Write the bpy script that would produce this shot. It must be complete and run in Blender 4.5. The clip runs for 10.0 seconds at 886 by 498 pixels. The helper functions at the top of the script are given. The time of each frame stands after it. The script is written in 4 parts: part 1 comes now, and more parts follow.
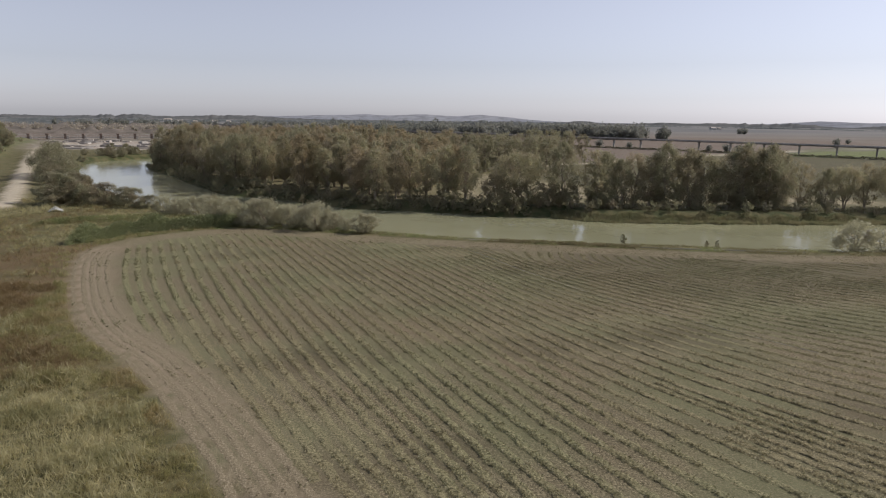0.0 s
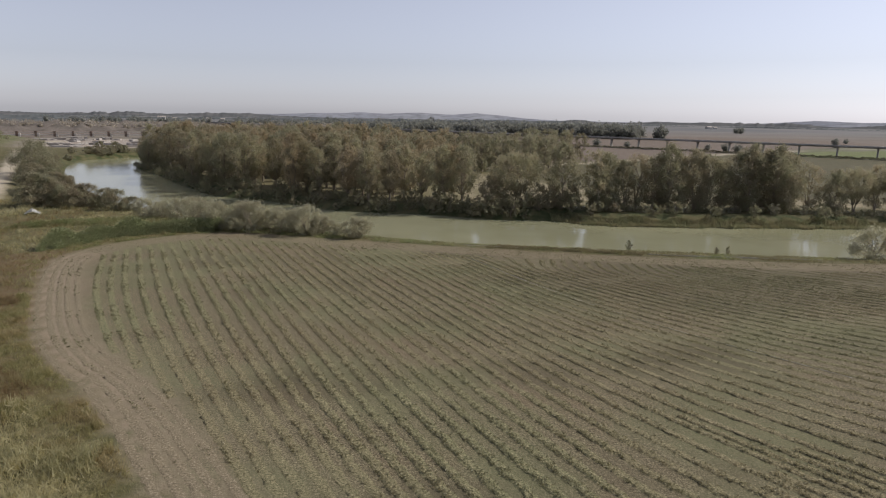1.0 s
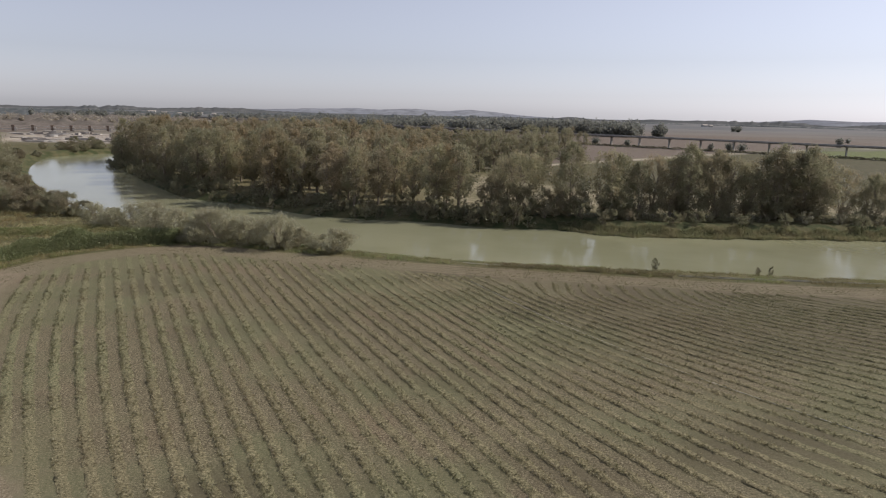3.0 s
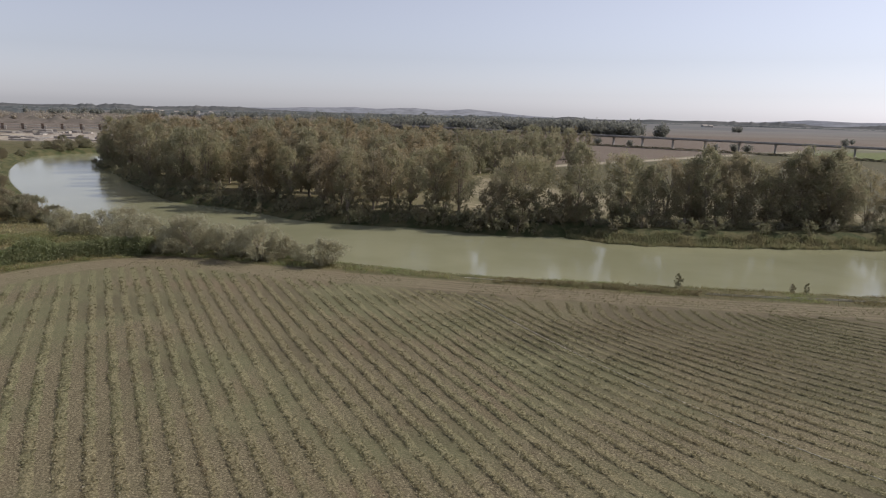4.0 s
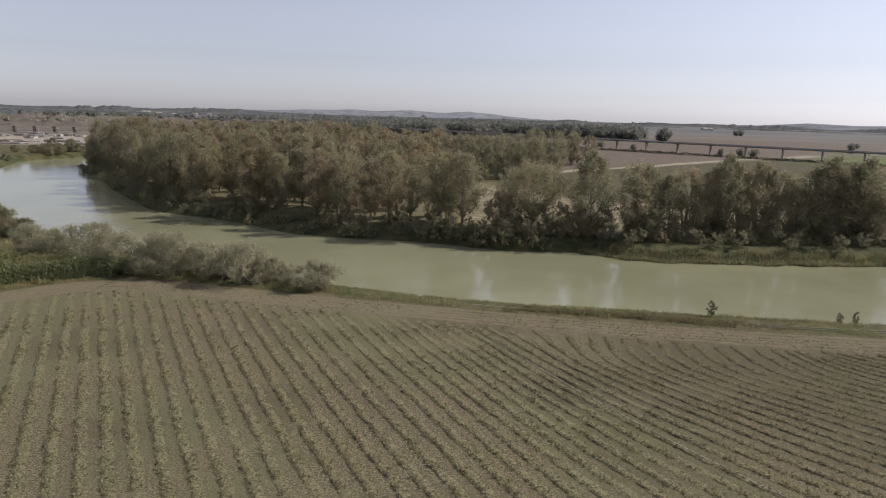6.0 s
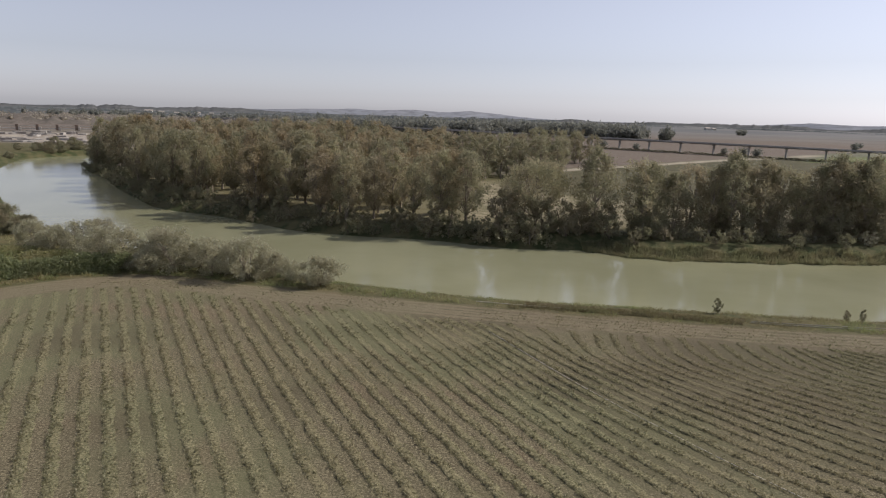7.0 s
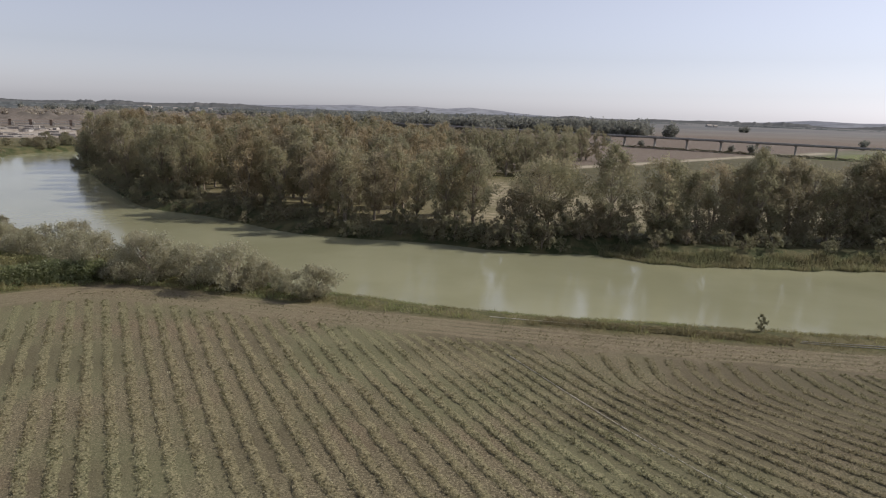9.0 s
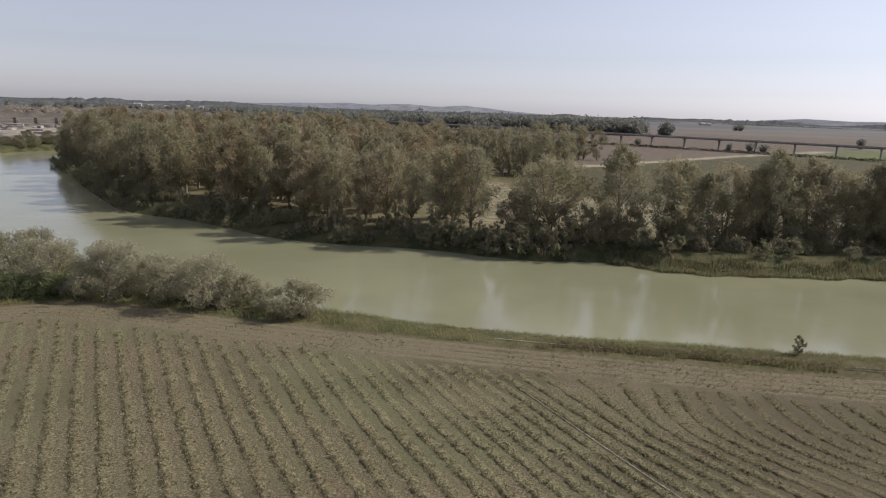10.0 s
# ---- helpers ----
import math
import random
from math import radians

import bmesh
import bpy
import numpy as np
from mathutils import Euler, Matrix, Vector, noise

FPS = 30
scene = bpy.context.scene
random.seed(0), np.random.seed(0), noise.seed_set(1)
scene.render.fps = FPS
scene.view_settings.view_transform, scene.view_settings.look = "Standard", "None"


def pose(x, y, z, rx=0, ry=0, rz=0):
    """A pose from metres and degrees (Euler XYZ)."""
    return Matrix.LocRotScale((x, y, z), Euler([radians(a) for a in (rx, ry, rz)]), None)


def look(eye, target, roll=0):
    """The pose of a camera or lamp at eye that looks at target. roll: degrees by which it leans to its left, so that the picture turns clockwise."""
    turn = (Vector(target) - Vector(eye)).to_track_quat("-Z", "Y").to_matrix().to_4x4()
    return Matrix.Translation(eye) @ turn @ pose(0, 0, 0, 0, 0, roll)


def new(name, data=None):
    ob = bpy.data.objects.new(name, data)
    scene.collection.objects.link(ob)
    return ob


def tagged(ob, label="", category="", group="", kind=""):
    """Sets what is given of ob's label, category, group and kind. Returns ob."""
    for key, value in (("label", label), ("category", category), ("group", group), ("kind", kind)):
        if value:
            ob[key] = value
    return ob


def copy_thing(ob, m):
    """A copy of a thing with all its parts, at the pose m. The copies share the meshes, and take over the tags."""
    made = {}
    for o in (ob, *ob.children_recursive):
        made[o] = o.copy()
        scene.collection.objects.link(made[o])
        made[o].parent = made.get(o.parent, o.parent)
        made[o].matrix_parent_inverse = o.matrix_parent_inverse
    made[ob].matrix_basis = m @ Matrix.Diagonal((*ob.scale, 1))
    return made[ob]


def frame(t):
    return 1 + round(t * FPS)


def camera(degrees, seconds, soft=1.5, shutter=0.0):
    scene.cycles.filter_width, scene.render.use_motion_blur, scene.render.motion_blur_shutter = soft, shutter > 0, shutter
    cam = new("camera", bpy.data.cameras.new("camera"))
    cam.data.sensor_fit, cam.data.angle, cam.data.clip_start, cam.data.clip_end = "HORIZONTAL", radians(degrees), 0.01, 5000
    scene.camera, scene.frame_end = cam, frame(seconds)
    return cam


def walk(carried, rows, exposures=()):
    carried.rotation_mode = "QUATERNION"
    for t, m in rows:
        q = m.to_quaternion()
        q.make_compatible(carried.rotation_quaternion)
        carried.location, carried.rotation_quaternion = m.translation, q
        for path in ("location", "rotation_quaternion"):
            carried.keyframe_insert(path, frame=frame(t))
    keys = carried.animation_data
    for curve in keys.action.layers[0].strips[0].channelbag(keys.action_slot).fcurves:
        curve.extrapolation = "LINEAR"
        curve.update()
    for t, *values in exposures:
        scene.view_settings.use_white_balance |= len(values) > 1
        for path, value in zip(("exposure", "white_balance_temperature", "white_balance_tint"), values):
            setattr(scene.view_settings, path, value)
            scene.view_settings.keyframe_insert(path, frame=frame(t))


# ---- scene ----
cam = camera(66.9, 10.0, soft=1.15)
METRES, EYE, TILT, LEAN, TURN = 55.2, 20.0, 0.0, 0.0, 0.0
ROWS = [
    (0.0, 0.0, 0.0, 0.0, 0.16, -11.28, -0.81),
    (0.5, -0.0011, 0.0496, 0.0012, 0.07, -11.33, -0.9),
    (1.0, -0.002, 0.1064, 0.0015, -0.21, -11.41, -0.99),
    (1.5, -0.0028, 0.1695, 0.0011, -0.49, -11.49, -1.08),
    (2.0, -0.003, 0.2382, -0.0, -0.62, -11.58, -1.17),
    (2.5, -0.0027, 0.3116, -0.0008, -0.66, -11.65, -1.27),
    (4.0, -0.0044, 0.5535, -0.005, -0.81, -11.75, -1.56),
    (4.5, -0.0058, 0.6228, -0.0012, -0.87, -11.71, -1.61),
    (5.0, -0.0081, 0.6739, 0.0026, -0.92, -11.64, -1.62),
    (5.5, -0.0113, 0.7059, 0.0049, -0.94, -11.55, -1.64),
    (7.0, -0.0177, 0.7203, -0.0041, -0.71, -11.6, -1.74),
    (7.5, -0.0204, 0.7372, -0.007, -0.64, -11.67, -1.78),
    (8.0, -0.0245, 0.7681, -0.0094, -0.55, -11.76, -1.85),
    (8.5, -0.0289, 0.8109, -0.0112, -0.57, -11.83, -1.88),
    (9.0, -0.0334, 0.8634, -0.0125, -0.72, -11.89, -1.89),
    (9.5, -0.0372, 0.9242, -0.0138, -1.01, -11.95, -1.91),
    (10.0, -0.0402, 0.992, -0.0154, -1.3, -12.03, -1.91),
]
walk(cam, [(t, pose(0, 0, EYE, TILT, LEAN, TURN) @ pose(METRES * x, METRES * y, METRES * z, 90 + pitch, roll, yaw)) for t, x, y, z, yaw, pitch, roll in ROWS])

# ---- world, sun ----
SUN_TURN, SUN_HIGH = 72.0, 38.0  # degrees right of straight ahead, degrees above the horizon
world = bpy.data.worlds.new("sky")
scene.world = world
world.use_nodes = True
wn = world.node_tree.nodes
sky = wn.new("ShaderNodeTexSky")
sky.sky_type, sky.sun_disc = "NISHITA", False
sky.sun_elevation, sky.sun_rotation = radians(SUN_HIGH), radians(SUN_TURN)
sky.air_density, sky.dust_density, sky.ozone_density, sky.altitude = 1.0, 0.5, 2.0, 0
wn["Background"].inputs["Strength"].default_value = 0.103
thin = wn.new("ShaderNodeHueSaturation")
thin.inputs["Saturation"].default_value = 0.3
veil = wn.new("ShaderNodeMix")
veil.data_type, veil.blend_type = "RGBA", "MULTIPLY"
veil.inputs[0].default_value = 1.0
veil.inputs[7].default_value = (0.97, 0.98, 1.13, 1)
world.node_tree.links.new(sky.outputs["Color"], thin.inputs["Color"])
world.node_tree.links.new(thin.outputs["Color"], veil.inputs[6])
world.node_tree.links.new(veil.outputs[2], wn["Background"].inputs["Color"])
lamp = bpy.data.lights.new("sun", "SUN")
lamp.energy, lamp.angle, lamp.color = 4.0, radians(0.6), (1.0, 0.94, 0.85)
sun = new("sun", lamp)
a, e = radians(SUN_TURN), radians(SUN_HIGH)
sun.matrix_basis = look((0, 0, 0), (-math.sin(a) * math.cos(e), -math.cos(a) * math.cos(e), -math.sin(e)))


# ---- materials ----
class Nodes:
    """A short hand for building node materials."""

    def __init__(self, name):
        self.mat = bpy.data.materials.new(name)
        self.mat.use_nodes = True
        self.tree = self.mat.node_tree
        self.tree.nodes.clear()
        self.out = self.tree.nodes.new("ShaderNodeOutputMaterial")

    def add(self, kind):
        return self.tree.nodes.new("ShaderNode" + kind)

    def set(self, socket, value):
        if isinstance(value, bpy.types.NodeSocket):
            self.tree.links.new(value, socket)
        elif isinstance(value, (tuple, list)) and socket.type == "RGBA":
            socket.default_value = (*value[:3], 1)
        else:
            socket.default_value = value

    def coords(self, sx=1.0, sy=1.0, sz=1.0, turn=0.0):
        g = self.add("NewGeometry")
        m = self.add("Mapping")
        self.set(m.inputs["Vector"], g.outputs["Position"])
        m.inputs["Scale"].default_value = (sx, sy, sz)
        m.inputs["Rotation"].default_value = (0, 0, radians(turn))
        return m.outputs["Vector"]

    def noise(self, scale, detail=3.0, rough=0.55, vector=None):
        n = self.add("TexNoise")
        n.inputs["Scale"].default_value, n.inputs["Detail"].default_value, n.inputs["Roughness"].default_value = scale, detail, rough
        self.set(n.inputs["Vector"], vector if vector is not None else self.coords())
        return n.outputs["Fac"]

    def ramp(self, fac, lo, hi, a=0.0, b=1.0):
        n = self.add("MapRange")
        n.interpolation_type = "SMOOTHSTEP"
        self.set(n.inputs["Value"], fac)
        for k, v in (("From Min", lo), ("From Max", hi), ("To Min", a), ("To Max", b)):
            n.inputs[k].default_value = v
        return n.outputs["Result"]

    def mix(self, fac, a, b):
        n = self.add("Mix")
        n.data_type = "RGBA"
        self.set(n.inputs[0], fac)
        self.set(n.inputs[6], a)
        self.set(n.inputs[7], b)
        return n.outputs[2]

    def math(self, op, a, b=0.0):
        n = self.add("Math")
        n.operation = op
        self.set(n.inputs[0], a)
        self.set(n.inputs[1], b)
        return n.outputs[0]

    def attr(self, name):
        n = self.add("Attribute")
        n.attribute_name = name
        return n.outputs["Fac"]

    def bump(self, height, strength, distance):
        n = self.add("Bump")
        n.inputs["Strength"].default_value, n.inputs["Distance"].default_value = strength, distance
        self.set(n.inputs["Height"], height)
        return n.outputs["Normal"]

    def surface(self, color, rough=0.9, normal=None, metal=0.0, spec=0.3):
        p = self.add("BsdfPrincipled")
        self.set(p.inputs["Base Color"], color)
        self.set(p.inputs["Roughness"], rough)
        p.inputs["Metallic"].default_value = metal
        p.inputs["Specular IOR Level"].default_value = spec
        if normal is not None:
            self.set(p.inputs["Normal"], normal)
        self.tree.links.new(p.outputs[0], self.out.inputs["Surface"])
        return self.mat


def leaf_material(name, dark, light, odd, odd_share=0.12, glow=0.6, tone=None):
    """Leaves that let some light through; tint differs by leaf and by plant."""
    n = Nodes(name)
    g, o = n.add("NewGeometry"), n.add("ObjectInfo")
    dark, light = tuple(1.42 * v for v in dark), tuple(1.04 * v for v in light)
    c = n.mix(g.outputs["Random Per Island"], dark, light)
    c = n.mix(n.ramp(n.noise(0.35, 2), 0.42, 0.66, 0, 0.6), c, odd)
    c = n.mix(n.ramp(o.outputs["Random"], 1 - odd_share * 2.5, 1.0, 0.0, 0.6), c, odd)
    if tone:
        c = n.mix(n.ramp(n.noise(0.035, 3), 0.42, 0.62, 0, 0.45), c, tone)
    d, t, m = n.add("BsdfDiffuse"), n.add("BsdfTranslucent"), n.add("MixShader")
    n.set(d.inputs["Color"], c)
    n.set(t.inputs["Color"], c)
    m.inputs[0].default_value = glow
    n.tree.links.new(d.outputs[0], m.inputs[1])
    n.tree.links.new(t.outputs[0], m.inputs[2])
    gl, m2 = n.add("BsdfGlossy"), n.add("MixShader")
    gl.inputs["Roughness"].default_value = 0.45
    m2.inputs[0].default_value = 0.02
    n.tree.links.new(m.outputs[0], m2.inputs[1])
    n.tree.links.new(gl.outputs[0], m2.inputs[2])
    n.tree.links.new(m2.outputs[0], n.out.inputs["Surface"])
    return n.mat


def plain_material(name, a, b, scale, rough=0.85, bump=0.3, size=0.02, spec=0.3):
    """A weathered surface: two tones, a coarse and a fine grain, light relief."""
    n = Nodes(name)
    fine, coarse = n.noise(scale * 9, 4), n.noise(scale, 3)
    c = n.mix(n.ramp(coarse, 0.35, 0.65), a, b)
    c = n.mix(n.ramp(fine, 0.35, 0.7, 0.0, 0.65), c, tuple(0.55 * v for v in a))
    return n.surface(c, rough, n.bump(fine, bump, size), spec=spec)


def clod_material(name, base, pale, dark, tone, bare=0.0):
    """Straw and clods: pale flecks and dark gaps over a base tone."""
    n = Nodes(name)
    g = n.noise(6.5, 4, 0.75)
    c = n.mix(n.ramp(n.noise(0.5, 3), 0.35, 0.65, 0, 0.6), base, tuple(0.82 * v for v in base))
    c = n.mix(n.ramp(n.noise(0.035, 3), 0.42, 0.62, 0, 0.65), c, tone)
    c = n.mix(n.ramp(g, 0.52, 0.61, 0, 0.85), c, pale)
    if bare:
        # less straw lies where the plough turned at the river side
        p = n.add("SeparateXYZ")
        n.set(p.inputs[0], n.add("NewGeometry").outputs["Position"])
        across = n.math("ADD", n.math("MULTIPLY", p.outputs[0], 0.9), n.math("MULTIPLY", p.outputs[1], 0.44))
        k = n.math("MULTIPLY", n.ramp(across, 38, 62), n.ramp(p.outputs[1], 66, 84, 0, bare))
        c = n.mix(k, c, tuple(0.68 * v for v in base))
    c = n.mix(n.ramp(g, 0.48, 0.37, 0, 0.85), c, dark)
    return n.surface(c, 0.95, n.bump(g, 0.7, 0.08), spec=0.1)


def ground_material():
    n = Nodes("dry_ground")
    fine, mid, big = n.noise(2.2, 5, 0.65), n.noise(0.35, 4, 0.6), n.noise(0.045, 3)
    # wild grass: olive, straw and reddish weeds
    c = n.mix(n.ramp(mid, 0.38, 0.62), (0.10, 0.095, 0.043), (0.165, 0.14, 0.073))
    c = n.mix(n.ramp(fine, 0.35, 0.7, 0, 0.7), c, (0.06, 0.055, 0.025))
    c = n.mix(n.math("MULTIPLY", n.attr("red"), n.ramp(fine, 0.3, 0.6)), c, (0.135, 0.09, 0.052))
    # far farmland: patches of stubble, bare earth and green
    v = n.add("TexVoronoi")
    v.feature, v.distance = "F1", "MANHATTAN"
    v.inputs["Scale"].default_value = 1.0
    n.set(v.inputs["Vector"], n.coords(1 / 420, 1 / 260, 1, 24))
    sep = n.add("SeparateColor")
    n.set(sep.inputs[0], v.outputs["Color"])
    patch = n.mix(n.ramp(sep.outputs[0], 0.3, 0.7), (0.155, 0.125, 0.10), (0.195, 0.17, 0.135))
    patch = n.mix(n.ramp(sep.outputs[1], 0.75, 0.8), patch, (0.12, 0.125, 0.07))
    patch = n.mix(n.ramp(big, 0.4, 0.65, 0, 0.5), patch, (0.20, 0.165, 0.14))
    c = n.mix(n.attr("far"), c, patch)
    # distance haze put into the colour: the plain turns grey-blue farther out
    c = n.mix(n.ramp(n.attr("far_haze"), 0.12, 0.42, 0, 0.85), c, n.mix(n.ramp(n.noise(0.006, 3, 0.55, n.coords(0.4, 1.6, 1)), 0.4, 0.6), (0.12, 0.126, 0.13), (0.18, 0.172, 0.17)))
    # ploughed earth, meadow, clearing, quarry, road
    c = n.mix(n.attr("ploughed"), c, n.mix(n.ramp(mid, 0.35, 0.65), (0.14, 0.108, 0.085), (0.175, 0.14, 0.112)))
    c = n.mix(n.attr("meadow"), c, n.mix(n.ramp(mid, 0.35, 0.65), (0.11, 0.13, 0.05), (0.16, 0.17, 0.07)))
    c = n.mix(n.attr("pasture"), c, n.mix(n.ramp(mid, 0.35, 0.65), (0.078, 0.072, 0.038), (0.112, 0.098, 0.056)))
    c = n.mix(n.attr("levee"), c, n.mix(n.ramp(mid, 0.35, 0.65), (0.095, 0.105, 0.045), (0.15, 0.145, 0.075)))
    c = n.mix(n.attr("bank"), c, n.mix(n.ramp(mid, 0.4, 0.6), (0.05, 0.06, 0.025), (0.11, 0.1, 0.05)))
    c = n.mix(n.attr("sand"), c, n.mix(n.ramp(mid, 0.35, 0.62), (0.30, 0.25, 0.17), (0.17, 0.15, 0.085)))
    c = n.mix(n.attr("quarry"), c, n.mix(n.ramp(mid, 0.4, 0.6), (0.40, 0.36, 0.31), (0.24, 0.19, 0.15)))
    c = n.mix(n.attr("road"), c, n.mix(n.ramp(fine, 0.3, 0.7), (0.46, 0.40, 0.31), (0.36, 0.31, 0.24)))
    # tilled soil of the field, drawn out along the rows
    streak = n.noise(1.0, 4, 0.6, n.coords(2.2, 0.16, 1, -26))
    soil = n.mix(n.ramp(streak, 0.3, 0.7), (0.132, 0.110, 0.068), (0.160, 0.135, 0.084))
    soil = n.mix(n.ramp(fine, 0.45, 0.75, 0, 0.6), soil, (0.085, 0.07, 0.044))
    soil = n.mix(n.ramp(n.noise(0.11, 3), 0.5, 0.68, 0, 0.6), soil, (0.165, 0.12, 0.078))
    crumb = n.noise(7.0, 4, 0.75)
    soil = n.mix(n.ramp(crumb, 0.53, 0.6, 0, 0.9), soil, (0.30, 0.255, 0.165))
    soil = n.mix(n.ramp(crumb, 0.46, 0.38, 0, 0.85), soil, (0.05, 0.042, 0.027))
    soil = n.mix(n.ramp(n.noise(0.07, 3), 0.42, 0.62, 0, 0.6), soil, (0.135, 0.138, 0.072))
    soil = n.mix(n.math("MULTIPLY", n.attr("bare"), 0.75), soil, (0.10, 0.083, 0.052))
    soil = n.mix(n.math("MULTIPLY", n.attr("headland"), n.ramp(mid, 0.35, 0.65, 0.1, 0.75)), soil, n.mix(n.ramp(streak, 0.3, 0.7), (0.235, 0.19, 0.132), (0.145, 0.113, 0.075)))
    soil = n.mix(n.math("MULTIPLY", n.attr("rim"), n.ramp(streak, 0.3, 0.65, 0.45, 1.0)), soil, (0.26, 0.207, 0.147))
    c = n.mix(n.attr("field"), c, soil)
    h = n.math("ADD", n.math("ADD", n.math("MULTIPLY", fine, 0.12), n.math("MULTIPLY", mid, 0.35)), n.math("MULTIPLY", crumb, 0.10))
    return n.surface(c, 0.95, n.bump(h, 0.8, 0.5), spec=0.15)


def water_material():
    n = Nodes("river_water")
    ripple = n.noise(1.0, 3, 0.5, n.coords(0.9, 0.45, 1, 15))
    slow = n.noise(0.05, 3)
    c = n.mix(n.ramp(slow, 0.35, 0.65), (0.262, 0.256, 0.158), (0.302, 0.296, 0.19))
    return n.surface(c, 0.12, n.bump(ripple, 0.06, 0.25), spec=0.5)


M_ground = ground_material()
M_water = water_material()
M_leaf_olive = leaf_material("olive_leaves", (0.243, 0.232, 0.145), (0.36, 0.33, 0.205), (0.36, 0.285, 0.195))
M_leaf_brown = leaf_material("brownish_leaves", (0.245, 0.2, 0.123), (0.365, 0.29, 0.188), (0.265, 0.245, 0.146))
M_leaf_green = leaf_material("green_leaves", (0.195, 0.19, 0.118), (0.30, 0.282, 0.182), (0.29, 0.235, 0.16))
M_leaf_grey = leaf_material("grey_green_leaves", (0.215, 0.206, 0.135), (0.53, 0.50, 0.355), (0.34, 0.305, 0.205))
M_leaf_dark = leaf_material("bramble_leaves", (0.135, 0.17, 0.08), (0.38, 0.42, 0.215), (0.28, 0.29, 0.155))
M_scrub = leaf_material("dark_scrub_leaves", (0.155, 0.155, 0.094), (0.29, 0.275, 0.17), (0.25, 0.215, 0.14))
M_leaf_pale = leaf_material("pale_blossom", (0.211, 0.199, 0.140), (0.351, 0.328, 0.257), (0.117, 0.117, 0.059))
M_reed = leaf_material("reed_blades", (0.14, 0.143, 0.078), (0.245, 0.237, 0.13), (0.25, 0.21, 0.125))
M_straw = leaf_material("straw_blades", (0.27, 0.246, 0.132), (0.58, 0.515, 0.305), (0.28, 0.268, 0.13))
M_dry = leaf_material("dry_brown_weeds", (0.13, 0.11, 0.06), (0.29, 0.24, 0.145), (0.17, 0.16, 0.075))
M_weed = leaf_material("rusty_weeds", (0.155, 0.1, 0.055), (0.31, 0.198, 0.115), (0.25, 0.2, 0.095))
M_grass = leaf_material("green_grass_blades", (0.155, 0.155, 0.065), (0.37, 0.335, 0.155), (0.39, 0.3, 0.165))
M_bank_grass = leaf_material("bank_grass_blades", (0.13, 0.148, 0.064), (0.32, 0.335, 0.15), (0.34, 0.285, 0.155))
M_crop = leaf_material("crop_leaves", (0.105, 0.096, 0.053), (0.335, 0.303, 0.178), (0.29, 0.235, 0.15), glow=0.45, tone=(0.19, 0.198, 0.108))
M_mound = clod_material("straw_and_soil", (0.178, 0.153, 0.09), (0.30, 0.257, 0.156), (0.068, 0.056, 0.033), (0.158, 0.166, 0.088), bare=0.7)
M_track = clod_material("pressed_straw", (0.195, 0.162, 0.105), (0.27, 0.228, 0.152), (0.12, 0.098, 0.064), (0.185, 0.158, 0.104))
M_rim = clod_material("pale_trodden_straw", (0.205, 0.168, 0.112), (0.32, 0.265, 0.186), (0.12, 0.097, 0.064), (0.185, 0.155, 0.104))
M_bark = plain_material("grey_brown_bark", (0.204, 0.162, 0.120), (0.324, 0.276, 0.216), 1.5, 0.9, 0.5, 0.02)
M_pale_bark = plain_material("pale_bark", (0.36, 0.31, 0.25), (0.25, 0.2, 0.15), 1.2, 0.85, 0.4, 0.02)
M_concrete = plain_material("weathered_concrete", (0.38, 0.36, 0.335), (0.3, 0.282, 0.262), 0.15, 0.85, 0.2, 0.02)
M_rubble = plain_material("pale_rubble", (0.44, 0.405, 0.37), (0.317, 0.282, 0.246), 0.12, 0.9, 0.5, 0.05)
M_brick = plain_material("rusty_brickwork", (0.23, 0.165, 0.13), (0.17, 0.135, 0.11), 0.5, 0.9, 0.3, 0.02)
M_white = plain_material("white_sheet", (0.75, 0.74, 0.72), (0.6, 0.59, 0.57), 0.8, 0.6, 0.2, 0.02)
M_wall = plain_material("whitewashed_wall", (0.55, 0.54, 0.51), (0.45, 0.43, 0.4), 0.2, 0.85, 0.2, 0.02)
M_roof = plain_material("pale_clay_roof", (0.5, 0.44, 0.39), (0.42, 0.37, 0.33), 0.3, 0.9, 0.3, 0.02)
M_pipe = plain_material("faded_plastic_pipe", (0.34, 0.32, 0.28), (0.27, 0.25, 0.22), 0.6, 0.6, 0.1, 0.01)
M_hose = plain_material("bleached_hose", (0.7, 0.65, 0.55), (0.58, 0.53, 0.44), 0.6, 0.6, 0.1, 0.01)
# leaf colour greyed to include the haze in front of far trees
M_wood_far = leaf_material("hazy_wood_leaves", (0.135, 0.142, 0.122), (0.235, 0.24, 0.205), (0.215, 0.2, 0.175))
M_plantation = leaf_material("plantation_leaves", (0.27, 0.23, 0.188), (0.44, 0.375, 0.31), (0.37, 0.335, 0.268))
# blue-grey of the belts is haze painted into their base colour
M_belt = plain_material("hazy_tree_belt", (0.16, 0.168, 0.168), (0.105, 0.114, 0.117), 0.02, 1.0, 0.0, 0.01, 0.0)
M_brown_belt = plain_material("brown_plantation", (0.2, 0.172, 0.15), (0.135, 0.12, 0.106), 0.06, 1.0, 0.0, 0.01, 0.0)
# both hill tones carry aerial haze in the colour, the farther one bluer
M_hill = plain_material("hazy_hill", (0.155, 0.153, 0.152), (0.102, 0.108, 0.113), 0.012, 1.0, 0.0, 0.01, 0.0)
M_hill_far = plain_material("haze_blue_hill", (0.29, 0.295, 0.32), (0.24, 0.25, 0.285), 0.002, 1.0, 0.0, 0.01, 0.0)

